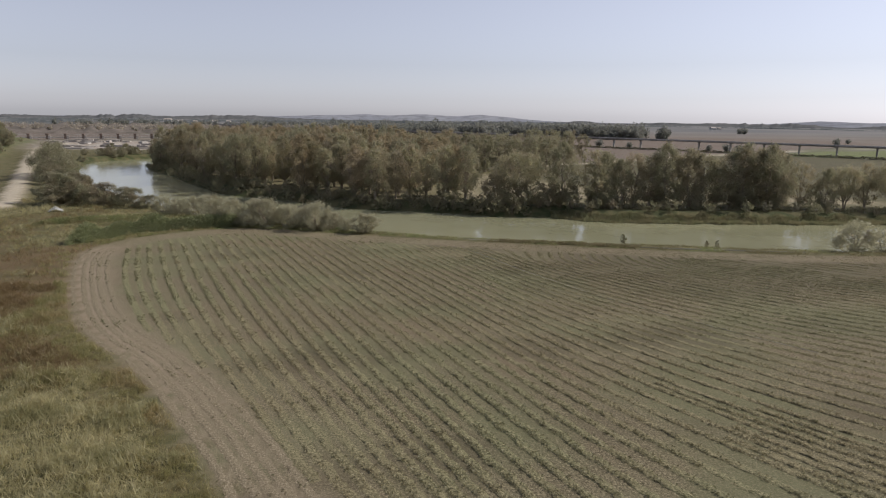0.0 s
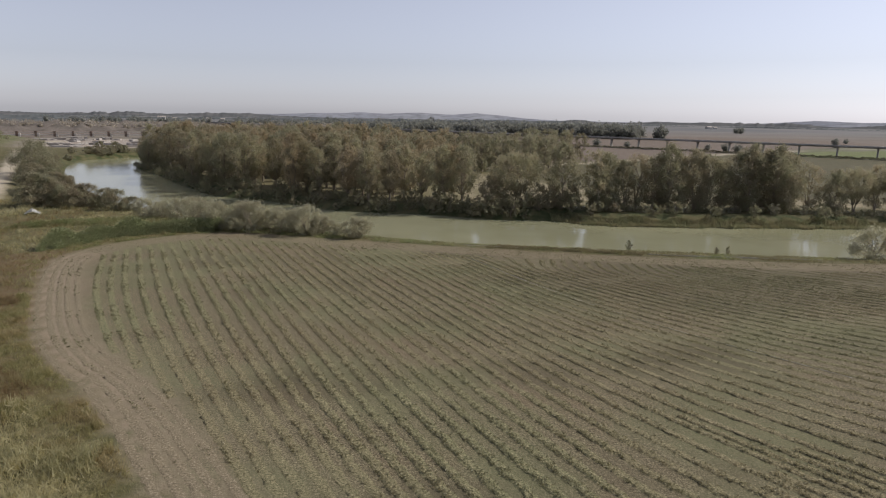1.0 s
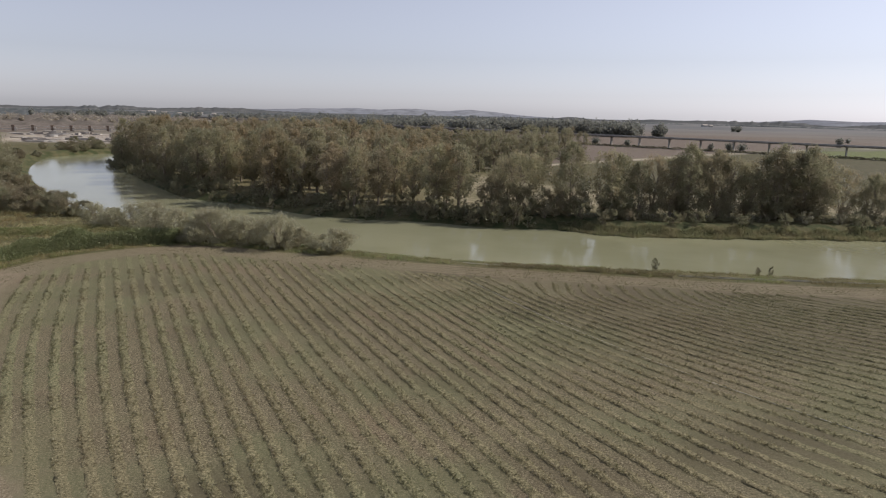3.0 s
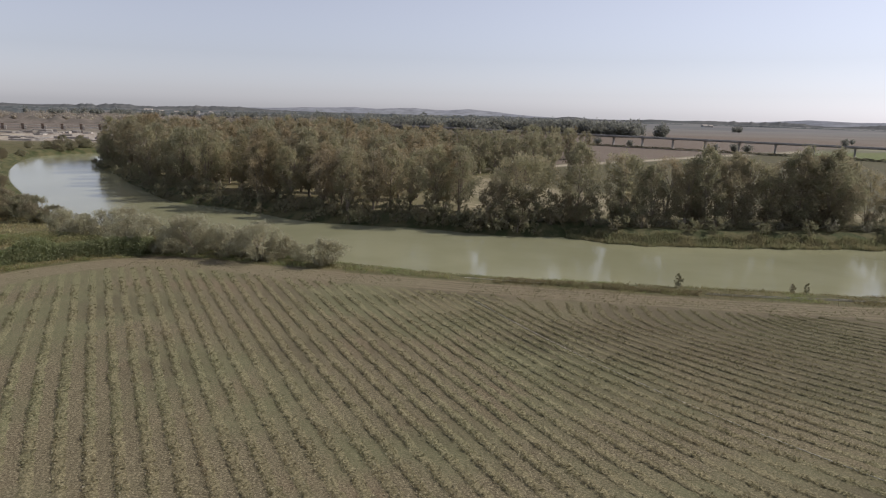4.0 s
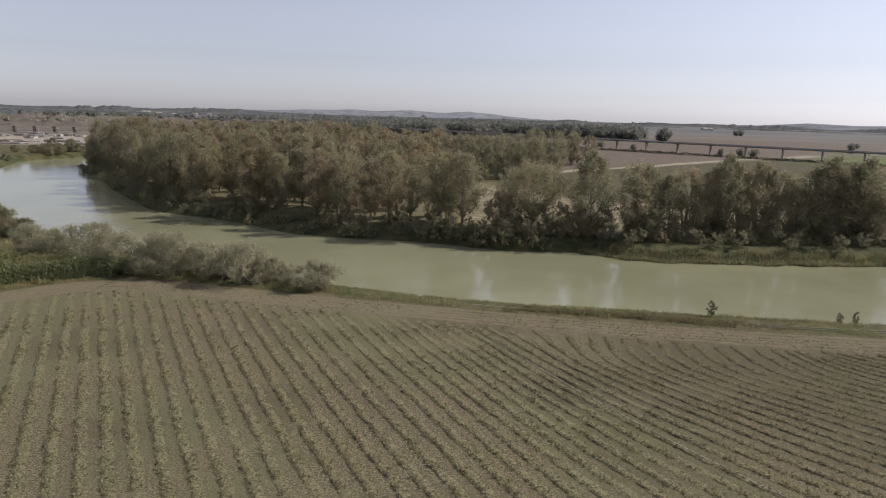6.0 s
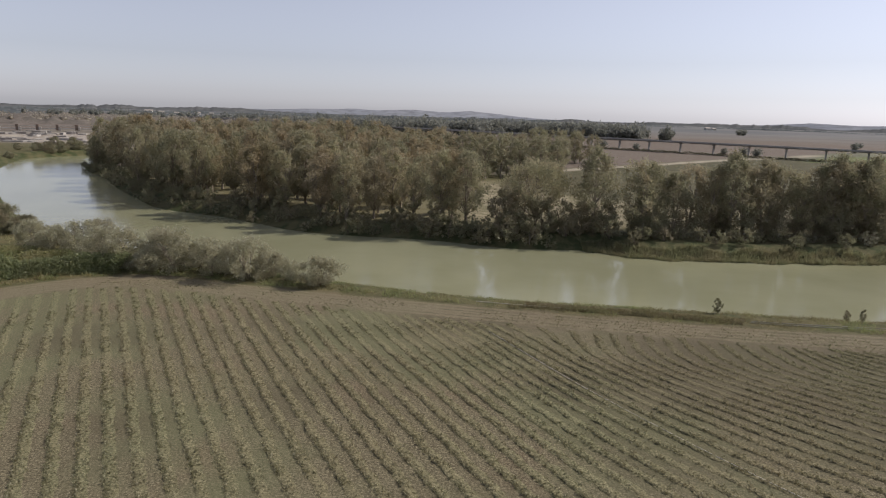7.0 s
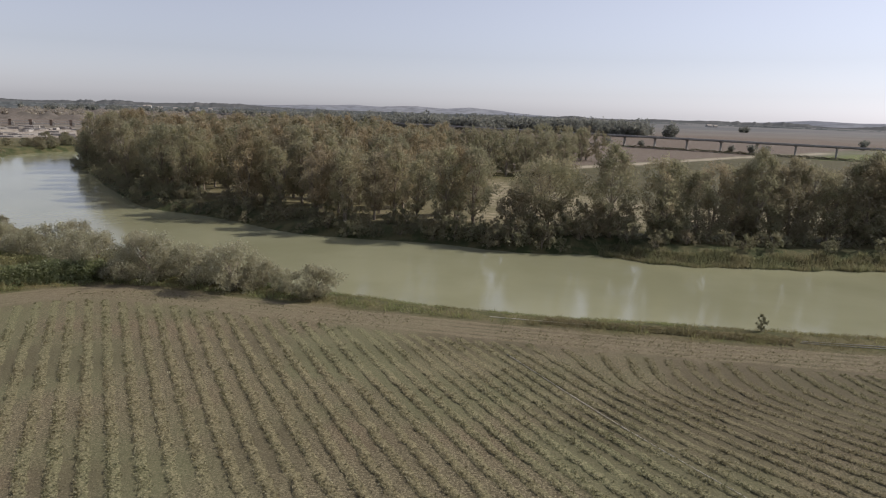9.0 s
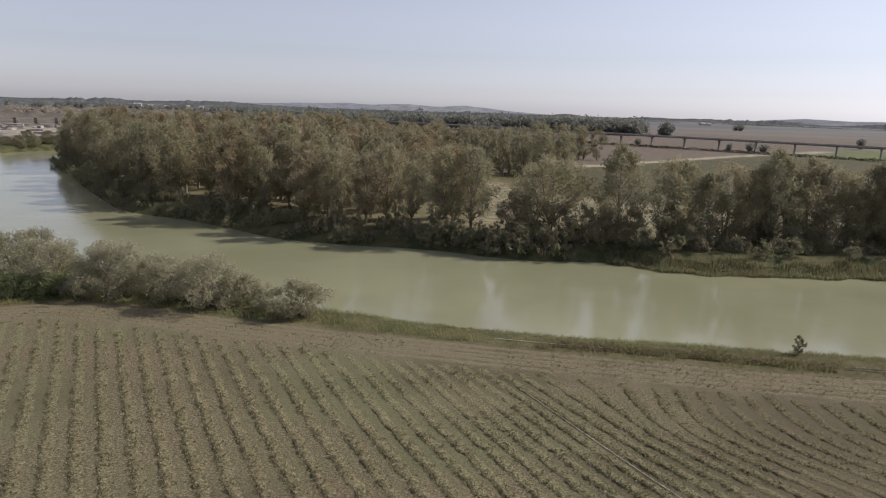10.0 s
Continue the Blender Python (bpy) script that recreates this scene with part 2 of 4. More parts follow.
# ---- small tools ----
UP = np.array((0.0, 0.0, 1.0))


def chaikin(pts, rounds=2, closed=False):
    """Rounds the corners of a line of points."""
    p = np.array(pts, float)
    for _ in range(rounds):
        a, b = (p, np.roll(p, -1, 0)) if closed else (p[:-1], p[1:])
        q = np.empty((2 * len(a), p.shape[1]))
        q[0::2], q[1::2] = 0.75 * a + 0.25 * b, 0.25 * a + 0.75 * b
        p = q if closed else np.vstack((p[:1], q, p[-1:]))
    return p


def line_distance(px, py, line, closed=False):
    """Distance of points from a line of points."""
    a = line if closed else line[:-1]
    b = np.roll(line, -1, 0) if closed else line[1:]
    best = np.full(np.shape(px), 1e9)
    for (ax, ay), (bx, by) in zip(a[:, :2], b[:, :2]):
        dx, dy = bx - ax, by - ay
        k = np.clip(((px - ax) * dx + (py - ay) * dy) / (dx * dx + dy * dy + 1e-9), 0, 1)
        best = np.minimum(best, np.hypot(px - ax - k * dx, py - ay - k * dy))
    return best


def inside(px, py, poly):
    """Whether points lie in a closed outline."""
    res = np.zeros(np.shape(px), bool)
    b = np.roll(poly, -1, 0)
    for (ax, ay), (bx, by) in zip(poly[:, :2], b[:, :2]):
        if ay == by:
            continue
        cross = ((ay > py) != (by > py)) & (px < (bx - ax) * (py - ay) / (by - ay) + ax)
        res ^= cross
    return res


def signed(px, py, poly):
    """Distance to a closed outline, negative inside it."""
    d = line_distance(px, py, poly, True)
    return np.where(inside(px, py, poly), -d, d)


def smooth(lo, hi, v):
    k = np.clip((v - lo) / (hi - lo), 0, 1)
    return k * k * (3 - 2 * k)


def waves(x, y, size, seed=0):
    """A cheap smooth unevenness between -1 and 1."""
    s = np.random.default_rng(seed)
    out = 0
    for k in range(5):
        a, p, f = s.uniform(0, 6.28), s.uniform(0, 6.28), s.uniform(0.6, 1.7) * 6.28 / size
        out = out + np.sin((x * math.cos(a) + y * math.sin(a)) * f + p)
    return out / 3.2


def raw_mesh(name, verts, faces, materials, index=None, shade=False):
    """A mesh from arrays of corners and faces, all faces with equally many corners."""
    me = bpy.data.meshes.new(name)
    verts, faces = np.asarray(verts, np.float32), np.asarray(faces, np.int32)
    n, k = faces.shape
    me.vertices.add(len(verts))
    me.vertices.foreach_set("co", verts.ravel())
    me.loops.add(n * k)
    me.loops.foreach_set("vertex_index", faces.ravel())
    me.polygons.add(n)
    me.polygons.foreach_set("loop_start", np.arange(0, n * k, k, dtype=np.int32))
    me.polygons.foreach_set("loop_total", np.full(n, k, np.int32))
    for m in materials:
        me.materials.append(m)
    if index is not None:
        me.polygons.foreach_set("material_index", np.asarray(index, np.int32))
    if shade:
        me.polygons.foreach_set("use_smooth", np.ones(n, bool))
    me.update(calc_edges=True)
    me.validate()
    return me


def part(name, bm, material, parent, label=""):
    """A bmesh as one mesh object under a thing or a part."""
    me = bpy.data.meshes.new(name)
    bm.to_mesh(me)
    bm.free()
    me.materials.append(material)
    ob = new(name, me)
    ob.parent = parent
    return tagged(ob, label)


def box(bm, cx, cy, cz, sx, sy, sz, turn=0.0, bevel=0.0):
    """A box with its middle and size, turned about z by degrees."""
    m = pose(cx, cy, cz, 0, 0, turn) @ Matrix.Diagonal((sx, sy, sz, 1))
    made = bmesh.ops.create_cube(bm, size=1, matrix=m)
    if bevel:
        edges = list({e for v in made["verts"] for e in v.link_edges})
        bmesh.ops.bevel(bm, geom=edges, offset=bevel, segments=1, affect="EDGES")


def tubes(paths, sides=5):
    """Corners and quads of tapered tubes; a path is a list of (point, radius)."""
    vs, fs, base = [], [], 0
    ring = np.arange(sides) * 2 * math.pi / sides
    for path in paths:
        pts = np.array([p for p, _ in path], float)
        rad = [r for _, r in path]
        for i, p in enumerate(pts):
            d = pts[min(i + 1, len(pts) - 1)] - pts[max(i - 1, 0)]
            d = d / (np.linalg.norm(d) + 1e-9)
            u = np.cross(d, (0.3, 0.9, 0.2))
            u /= np.linalg.norm(u) + 1e-9
            w = np.cross(d, u)
            vs.append(p + rad[i] * (np.cos(ring)[:, None] * u + np.sin(ring)[:, None] * w))
        for i in range(len(pts) - 1):
            for s in range(sides):
                t = (s + 1) % sides
                fs.append((base + i * sides + s, base + i * sides + t, base + (i + 1) * sides + t, base + (i + 1) * sides + s))
        base += len(pts) * sides
    return np.vstack(vs), np.array(fs)


def leaf_quads(centres, length, width, droop, r):
    """Lozenge leaves, each folded out of a random plane; droop pulls the tips down."""
    n = len(centres)
    d = r.normal(size=(n, 3))
    d[:, 2] -= droop
    d /= np.linalg.norm(d, axis=1)[:, None] + 1e-9
    u = np.cross(d, r.normal(size=(n, 3)))
    u /= np.linalg.norm(u, axis=1)[:, None] + 1e-9
    L = length * r.uniform(0.6, 1.35, (n, 1))
    W = width * r.uniform(0.6, 1.3, (n, 1))
    bend = np.cross(d, u) * W * 0.25
    v = np.stack((centres - d * L / 2, centres + u * W / 2 + bend, centres + d * L / 2, centres - u * W / 2 + bend), 1)
    return v.reshape(-1, 3), np.arange(4 * n).reshape(-1, 4)


def leaf_tris(centres, length, width, droop, r):
    """Three-cornered leaves in random planes; droop pulls the tips down."""
    n = len(centres)
    d = r.normal(size=(n, 3))
    d[:, 2] -= droop
    d /= np.linalg.norm(d, axis=1)[:, None] + 1e-9
    u = np.cross(d, r.normal(size=(n, 3)))
    u /= np.linalg.norm(u, axis=1)[:, None] + 1e-9
    L = length * r.uniform(0.6, 1.35, (n, 1))
    W = width * r.uniform(0.6, 1.3, (n, 1))
    v = np.stack((centres - d * L / 2 + u * W / 2, centres + d * L / 2, centres - d * L / 2 - u * W / 2), 1)
    return v.reshape(-1, 3), np.arange(3 * n).reshape(-1, 3)


def blades(base, height, width, lean, r):
    """Upright three-cornered blades of grass or reed."""
    n = len(base)
    a = r.uniform(0, 2 * math.pi, n)
    side = np.stack((np.cos(a), np.sin(a), np.zeros(n)), 1) * (width * r.uniform(0.6, 1.4, n))[:, None] / 2
    h = height * r.uniform(0.6, 1.25, n)
    tip = base + np.stack((r.normal(0, lean, n) * h, r.normal(0, lean, n) * h, h), 1)
    v = np.stack((base - side, base + side, tip), 1)
    return v.reshape(-1, 3), np.arange(3 * n).reshape(-1, 3)


# ---- plan of the ground ----
FAR_BANK = [(330, 150), (200, 147), (120, 144), (86, 143.5), (60, 142), (40, 141.5), (29, 143.5), (26.5, 148), (14.6, 147), (7, 149), (-0.5, 153),
            (-15, 155), (-26, 158), (-35, 166), (-45, 173), (-58, 178.5), (-69, 194), (-84, 215), (-97, 237), (-107, 248), (-120, 270),
            (-117, 284), (-90, 315), (-50, 340), (20, 360)]
NEAR_BANK = [(20, 385), (-60, 368), (-105, 345), (-138, 320), (-150, 298), (-149, 280), (-132, 243), (-114, 213), (-88, 178), (-74, 160), (-58, 147),
             (-42, 137), (-25, 128), (-11, 121.5), (0.8, 117.5), (11, 115.3), (22, 114.3), (39, 111.5), (66, 109), (100, 109), (200, 112), (330, 114)]
RIVER = np.vstack((chaikin(FAR_BANK), chaikin(NEAR_BANK)))
FIELD_LEFT = [(2, -60), (-1, -10), (-5, 22), (-11.6, 32.2), (-15.7, 38.4), (-20.7, 45.1), (-26, 51.6), (-31, 56), (-36.9, 63.6), (-43, 74.3), (-49, 86),
              (-52, 94), (-51.3, 102.3), (-46.5, 110)]
FIELD_TOP = [(-46.5, 110), (-39, 115.6), (-30, 116), (-18, 112), (1, 107.6), (19, 103.6), (36, 101), (52.6, 99.3), (80, 99.5), (170, 101)]
EDGE = chaikin(FIELD_LEFT[:-1] + FIELD_TOP)
FIELD = np.vstack((EDGE, ((170, -60),)))
ROAD = chaikin([(-125, 85), (-104, 110), (-87, 131.7), (-105.7, 164), (-130.5, 208), (-156, 252), (-190, 312), (-215, 360), (-232, 420)])
LEVEE = chaikin([(-156, 85), (-132, 112), (-117, 131), (-134, 164), (-159, 208), (-185, 252), (-213, 305), (-239, 350), (-263, 420)])
PATH = chaikin([(20, 262), (45, 283), (86, 320), (148, 380), (228, 450), (330, 530)])
CLEARING = chaikin([(2, 160), (14, 158), (40, 160), (75, 162), (110, 160), (112, 176), (70, 184), (36, 200), (20, 232), (14, 240), (6, 225), (3, 190)], 2, True)
PASTURE = np.array([(36, 196), (70, 182), (112, 176), (180, 190), (330, 280), (420, 330), (225, 375), (185, 382), (228, 446), (148, 376), (86, 316), (45, 279), (24, 240)], float)
PLOUGHED = np.array([(24, 275), (45, 289), (86, 326), (148, 386), (228, 456), (400, 610), (420, 800), (-40, 720), (20, 420)], float)
MEADOW = np.array([(185, 382), (225, 375), (420, 330), (620, 470), (330, 500), (232, 440)], float)
GROVE = np.array([(6, 155), (5, 170), (3, 182), (-4, 196), (2, 236), (8, 262), (6, 290), (5, 320), (-40, 332), (-86, 308), (-112, 282), (-118, 270), (-105, 251), (-94, 240), (-80, 215),
                  (-66, 197), (-54, 183), (-42, 176.5), (-33, 169), (-24, 161.5), (-14, 158.5)], float)
QUARRY = np.array([(-215, 352), (-150, 356), (-95, 385), (-120, 440), (-200, 470), (-262, 462), (-240, 410)], float)


def fall(x, y):
    """The far plain drops away very gently."""
    return 0.004 * np.maximum(0, np.hypot(x, y) - 400)


def ground_height(x, y):
    d = signed(x, y, RIVER)
    f = signed(x, y, FIELD)
    rise = np.where(y < np.interp(x, (-160, -120, -60, 0, 60), (300, 262, 165, 132, 126)), 7.0, 4.5)
    z = np.where(d < 0, -2.0 + np.maximum(-1.6, d * 0.45), -2.0 + 2.0 * smooth(0, 1, d / rise))
    near = np.exp(-(np.hypot(x, y - 120) / 420) ** 2)
    z = z + 0.22 * waves(x, y, 23, 3) * smooth(6, 16, d) * near * smooth(-1, 6, f)
    z = z + 3.4 * smooth(14, 3, line_distance(x, y, LEVEE)) * smooth(3, 9, line_distance(x, y, ROAD))
    z = z + 0.6 * smooth(3.5, 2, line_distance(x, y, ROAD))
    return z - fall(x, y)


def weediness(x, y):
    """Where rusty weeds (high) or straw (low) take over the wild ground."""
    return 0.6 * waves(x, y, 26, 5) + 0.35 * waves(x, y, 6, 6) + 0.75 * smooth(44, 66, y) * smooth(110, 90, y) - 0.6 * smooth(50, 36, y)


# ---- the ground sheet ----
def axis(lo, hi, step, far_lo, far_hi, grow):
    mid = list(np.arange(lo, hi + 0.1, step))
    up, s = [mid[-1]], step
    while up[-1] < far_hi:
        s *= grow
        up.append(up[-1] + s)
    down, s = [mid[0]], step
    while down[-1] > far_lo:
        s *= grow
        down.append(down[-1] - s)
    return np.array(down[:0:-1] + mid + up[1:])


def build_ground():
    gx = axis(-170, 130, 1.7, -4700, 4700, 1.11)
    gy = axis(10, 330, 1.7, -2500, 4750, 1.09)
    X, Y = np.meshgrid(gx, gy)
    x, y = X.ravel(), Y.ravel()
    z = ground_height(x, y)
    nx, ny = len(gx), len(gy)
    i = np.arange(nx * ny).reshape(ny, nx)
    faces = np.stack((i[:-1, :-1].ravel(), i[:-1, 1:].ravel(), i[1:, 1:].ravel(), i[1:, :-1].ravel()), 1)
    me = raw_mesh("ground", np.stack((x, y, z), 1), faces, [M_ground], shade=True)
    dr, df = signed(x, y, RIVER), signed(x, y, FIELD)
    wob = waves(x, y, 7, 11)
    zones = {
        "field": smooth(0.5, -0.5, df),
        "bare": smooth(0.1, 0.8, 0.55 * waves(x, y, 24, 91) + 0.2 * waves(x, y, 8, 92) + smooth(38, 62, 0.9 * x + 0.44 * y) * smooth(66, 84, y)),
        "headland": smooth(0.4, -0.4, df) * smooth(-6.5, -4.0, df),
        "bank": smooth(9, 4, dr) * smooth(-0.5, 0.7, df),
        "sand": np.maximum(smooth(4, -5, signed(x, y, CLEARING) + 4 * wob), 0.45 * smooth(2, -3, signed(x, y, GROVE) + 2 * wob)),
        "ploughed": smooth(3, -3, signed(x, y, PLOUGHED)),
        "meadow": smooth(3, -3, signed(x, y, MEADOW)),
        "rim": smooth(0.3, -0.6, df + 0.5 * wob) * smooth(-6.5, -2.0, df + 0.8 * wob) * smooth(-8, -24, x) * smooth(104, 96, y),
        "pasture": smooth(4, -4, signed(x, y, PASTURE) + 3 * wob),
        "quarry": smooth(6, -6, signed(x, y, QUARRY) + 3 * wob),
        "road": np.maximum(smooth(2.6, 1.7, line_distance(x, y, ROAD) + 0.4 * wob), 0.8 * smooth(4.5, 1.5, line_distance(x, y, PATH))),
        "levee": smooth(15, 11, line_distance(x, y, LEVEE)),
        "far": smooth(380, 520, y + 0.4 * np.abs(x)),
        "red": smooth(0.05, 0.8, weediness(x, y)) * smooth(130, 100, y) * smooth(-8, -14, x),
        # grows with distance; drives the haze tint in the ground colour
        "far_haze": np.clip((y - 200) / 3000, 0, 1),
    }
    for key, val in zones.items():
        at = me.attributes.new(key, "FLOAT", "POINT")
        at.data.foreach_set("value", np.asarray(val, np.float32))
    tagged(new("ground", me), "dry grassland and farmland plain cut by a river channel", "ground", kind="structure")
    w = np.array(((-260, 60, -2), (420, 60, -2), (420, 460, -2), (-260, 460, -2)), float)
    tagged(new("water", raw_mesh("water", w, np.array(((0, 1, 2, 3),)), [M_water])), "still murky green river water", "river", kind="structure")

build_ground()


# ---- hills and far woods ----
def hill_range(name, distance, heights, material, label, span=(-75, 75), depth=260, seed=1, woods=0.0):
    """A low range of hills, bent round the plain at one distance; crest heights by degrees to the right of ahead."""
    ang = np.linspace(span[0], span[1], 1400)
    h = np.interp(ang, [a for a, _ in heights], [b for _, b in heights])
    h = h + 1.6 * waves(ang, ang * 0, 7, seed) + 0.9 * waves(ang, ang * 0, 1.7, seed + 1)
    if woods:
        s = np.random.default_rng(seed)
        clump = np.convolve(np.abs(s.normal(0, 1.0, len(ang))), (0.2, 0.6, 0.2), "same")
        h = h + woods * clump * np.clip(0.5 + 0.9 * waves(ang, ang * 0, 6, seed + 5), 0, 1.2)
    rows = []
    for k, (back, up) in enumerate(((-1.0, 0.0), (-0.6, 0.45), (-0.25, 0.8), (0.0, 1.0), (0.5, 0.6), (1.0, 0.0))):
        r = distance + back * depth * (1 + 0.25 * waves(ang, ang * 0 + k, 9, seed + 2))
        rows.append(np.stack((np.sin(np.radians(ang)) * r, np.cos(np.radians(ang)) * r, -30 + (h + 30) * up), 1))
    v = np.vstack(rows)
    i = np.arange(len(v)).reshape(len(rows), -1)
    f = np.stack((i[:-1, :-1].ravel(), i[:-1, 1:].ravel(), i[1:, 1:].ravel(), i[1:, :-1].ravel()), 1)
    return tagged(new(name, raw_mesh(name, v, f, [material], shade=True)), label, "hills", kind="structure")


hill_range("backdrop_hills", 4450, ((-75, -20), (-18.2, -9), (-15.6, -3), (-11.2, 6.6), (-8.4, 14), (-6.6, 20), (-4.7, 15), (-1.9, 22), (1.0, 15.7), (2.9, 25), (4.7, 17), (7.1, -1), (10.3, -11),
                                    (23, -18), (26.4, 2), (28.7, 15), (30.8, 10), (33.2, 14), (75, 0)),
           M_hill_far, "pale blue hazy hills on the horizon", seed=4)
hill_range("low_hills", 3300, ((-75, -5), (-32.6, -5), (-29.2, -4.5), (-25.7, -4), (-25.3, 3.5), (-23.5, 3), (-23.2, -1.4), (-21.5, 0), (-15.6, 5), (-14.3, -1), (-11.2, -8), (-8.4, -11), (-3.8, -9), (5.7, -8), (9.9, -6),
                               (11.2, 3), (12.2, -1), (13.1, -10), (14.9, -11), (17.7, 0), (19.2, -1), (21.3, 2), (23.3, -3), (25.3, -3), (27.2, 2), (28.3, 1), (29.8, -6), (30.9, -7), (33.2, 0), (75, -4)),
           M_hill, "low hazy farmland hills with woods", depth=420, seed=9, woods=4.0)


def tree_belt(name, distance, heights, span, label, seed, material=None):
    """A far belt of trees with a bumpy crest of crowns, bent round the plain."""
    ang = np.arange(span[0], span[1], math.degrees(3.5 / distance))
    h = np.interp(ang, [a for a, _ in heights], [b for _, b in heights])
    rr = np.random.default_rng(seed)
    base = -float(fall(np.array(0.0), np.array(float(distance)))) - 1
    rows = []
    for back, up in ((-22, 0.0), (-17, 0.55), (-8, 0.9), (0, 1.0), (14, 0.8), (30, 0.0)):
        bump = np.convolve(rr.normal(0, 1.0, len(ang)), (0.2, 0.6, 0.2), "same") * 1.7 + (1.4 * waves(ang, ang * 0 + back, 1.3, seed) + 1.6 * waves(ang, ang * 0, 5, seed + 1)) * min(1.0, distance / 1300) ** 2
        r = distance + back + rr.normal(0, 1.2, len(ang))
        rows.append(np.stack((np.sin(np.radians(ang)) * r, np.cos(np.radians(ang)) * r, base + (h + bump - base) * up), 1))
    v = np.vstack(rows)
    i = np.arange(len(v)).reshape(len(rows), -1)
    f = np.stack((i[:-1, :-1].ravel(), i[:-1, 1:].ravel(), i[1:, 1:].ravel(), i[1:, :-1].ravel()), 1)
    return tagged(new(name, raw_mesh(name, v, f, [material or M_belt], shade=True)), label, "woods", kind="stuff")


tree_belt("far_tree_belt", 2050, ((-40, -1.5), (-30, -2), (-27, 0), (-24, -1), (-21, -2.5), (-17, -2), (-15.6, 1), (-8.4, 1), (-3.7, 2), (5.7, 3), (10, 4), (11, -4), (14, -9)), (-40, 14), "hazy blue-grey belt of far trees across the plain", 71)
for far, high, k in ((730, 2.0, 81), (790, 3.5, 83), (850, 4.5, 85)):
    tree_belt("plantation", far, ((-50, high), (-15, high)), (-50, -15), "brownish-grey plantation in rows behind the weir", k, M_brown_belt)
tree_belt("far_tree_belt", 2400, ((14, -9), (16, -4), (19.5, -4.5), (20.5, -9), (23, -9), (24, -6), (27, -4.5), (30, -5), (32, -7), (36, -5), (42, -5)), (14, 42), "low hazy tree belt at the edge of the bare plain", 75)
tree_belt("tree_belt", 1300, ((-46, 4), (-28, 3), (-27, -3), (-23, -4), (-21, 1), (-17, 0), (-13, 1.5), (-3.7, 1.5), (1, 0.5), (5.7, 1.5), (10.3, 3), (12, -6)), (-46, 12), "hazy grey-green belt of mixed trees across the plain", 73)


def wood(name, spots, material, label, leaves=70, seed=3):
    """A far wood as one mass: many crowns of coarse leaf clumps on short trunks."""
    r = np.random.default_rng(seed)
    cs, sizes, cores = [], [], []
    bm = bmesh.new()
    bmesh.ops.create_icosphere(bm, subdivisions=1, radius=1)
    bm.verts.index_update()
    ball = np.array([q.co[:] for q in bm.verts])
    ball_faces = np.array([[q.index for q in p.verts] for p in bm.faces])
    bm.free()
    for x, y, h in spots:
        w = h * r.uniform(0.34, 0.7)
        g = -float(fall(x, y))
        n = leaves
        cores.append((x, y, g + h * 0.5, w, h))
        p = r.normal(size=(n, 3))
        p /= np.linalg.norm(p, axis=1)[:, None]
        p *= r.uniform(0.55, 1.15, (n, 1)) * (1 + 0.3 * np.sin(p[:, :1] * 5 + x) * np.cos(p[:, 2:] * 4 + y))
        cs.append(np.array((x, y, g + h * 0.5)) + p * (w, w, h * 0.5))
        sizes.append(np.full(n, h))
    c = np.vstack(cs)
    v, f = leaf_tris(c, 1.0, 1.0, 0.2, r)
    k = np.repeat(c, 3, 0)
    v = k + (v - k) * np.repeat(np.concatenate(sizes) * 0.12, 3)[:, None]
    cv = np.vstack([ball * (1 + r.normal(0, 0.13, (len(ball), 1))) * (w * 0.7, w * 0.7, h * 0.36) + (x, y, z - 0.1 * h) for x, y, z, w, h in cores])
    cf = np.vstack([ball_faces + k * len(ball) for k in range(len(cores))])
    me = raw_mesh(name, np.vstack((cv, v)), np.vstack((cf, f + len(cv))), [material])
    me.polygons.foreach_set("use_smooth", np.concatenate((np.ones(len(cf), bool), np.zeros(len(f), bool))))
    return tagged(new(name, me), label, "woods", kind="stuff")


def band(n, x0, y0, x1, y1, depth, h, r, wobble=0.25):
    k = r.uniform(0, 1, n)
    return [(x0 + a * (x1 - x0) + r.normal(0, depth * 0.15), y0 + a * (y1 - y0) + r.uniform(0, depth), h * r.uniform(1 - wobble * 1.6, 1 + wobble)) for a in k]


r0 = np.random.default_rng(21)
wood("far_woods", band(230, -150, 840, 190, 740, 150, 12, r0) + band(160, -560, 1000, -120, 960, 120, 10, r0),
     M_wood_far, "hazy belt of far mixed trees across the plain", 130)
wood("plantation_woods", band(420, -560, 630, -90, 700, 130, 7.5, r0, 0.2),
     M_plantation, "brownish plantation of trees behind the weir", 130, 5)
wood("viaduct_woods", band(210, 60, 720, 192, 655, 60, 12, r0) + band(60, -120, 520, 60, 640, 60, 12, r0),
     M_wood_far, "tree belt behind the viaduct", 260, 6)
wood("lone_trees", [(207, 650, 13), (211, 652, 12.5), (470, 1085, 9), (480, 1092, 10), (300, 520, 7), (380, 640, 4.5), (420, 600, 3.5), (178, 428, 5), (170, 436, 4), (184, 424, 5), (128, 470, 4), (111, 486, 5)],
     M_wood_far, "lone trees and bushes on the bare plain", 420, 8)


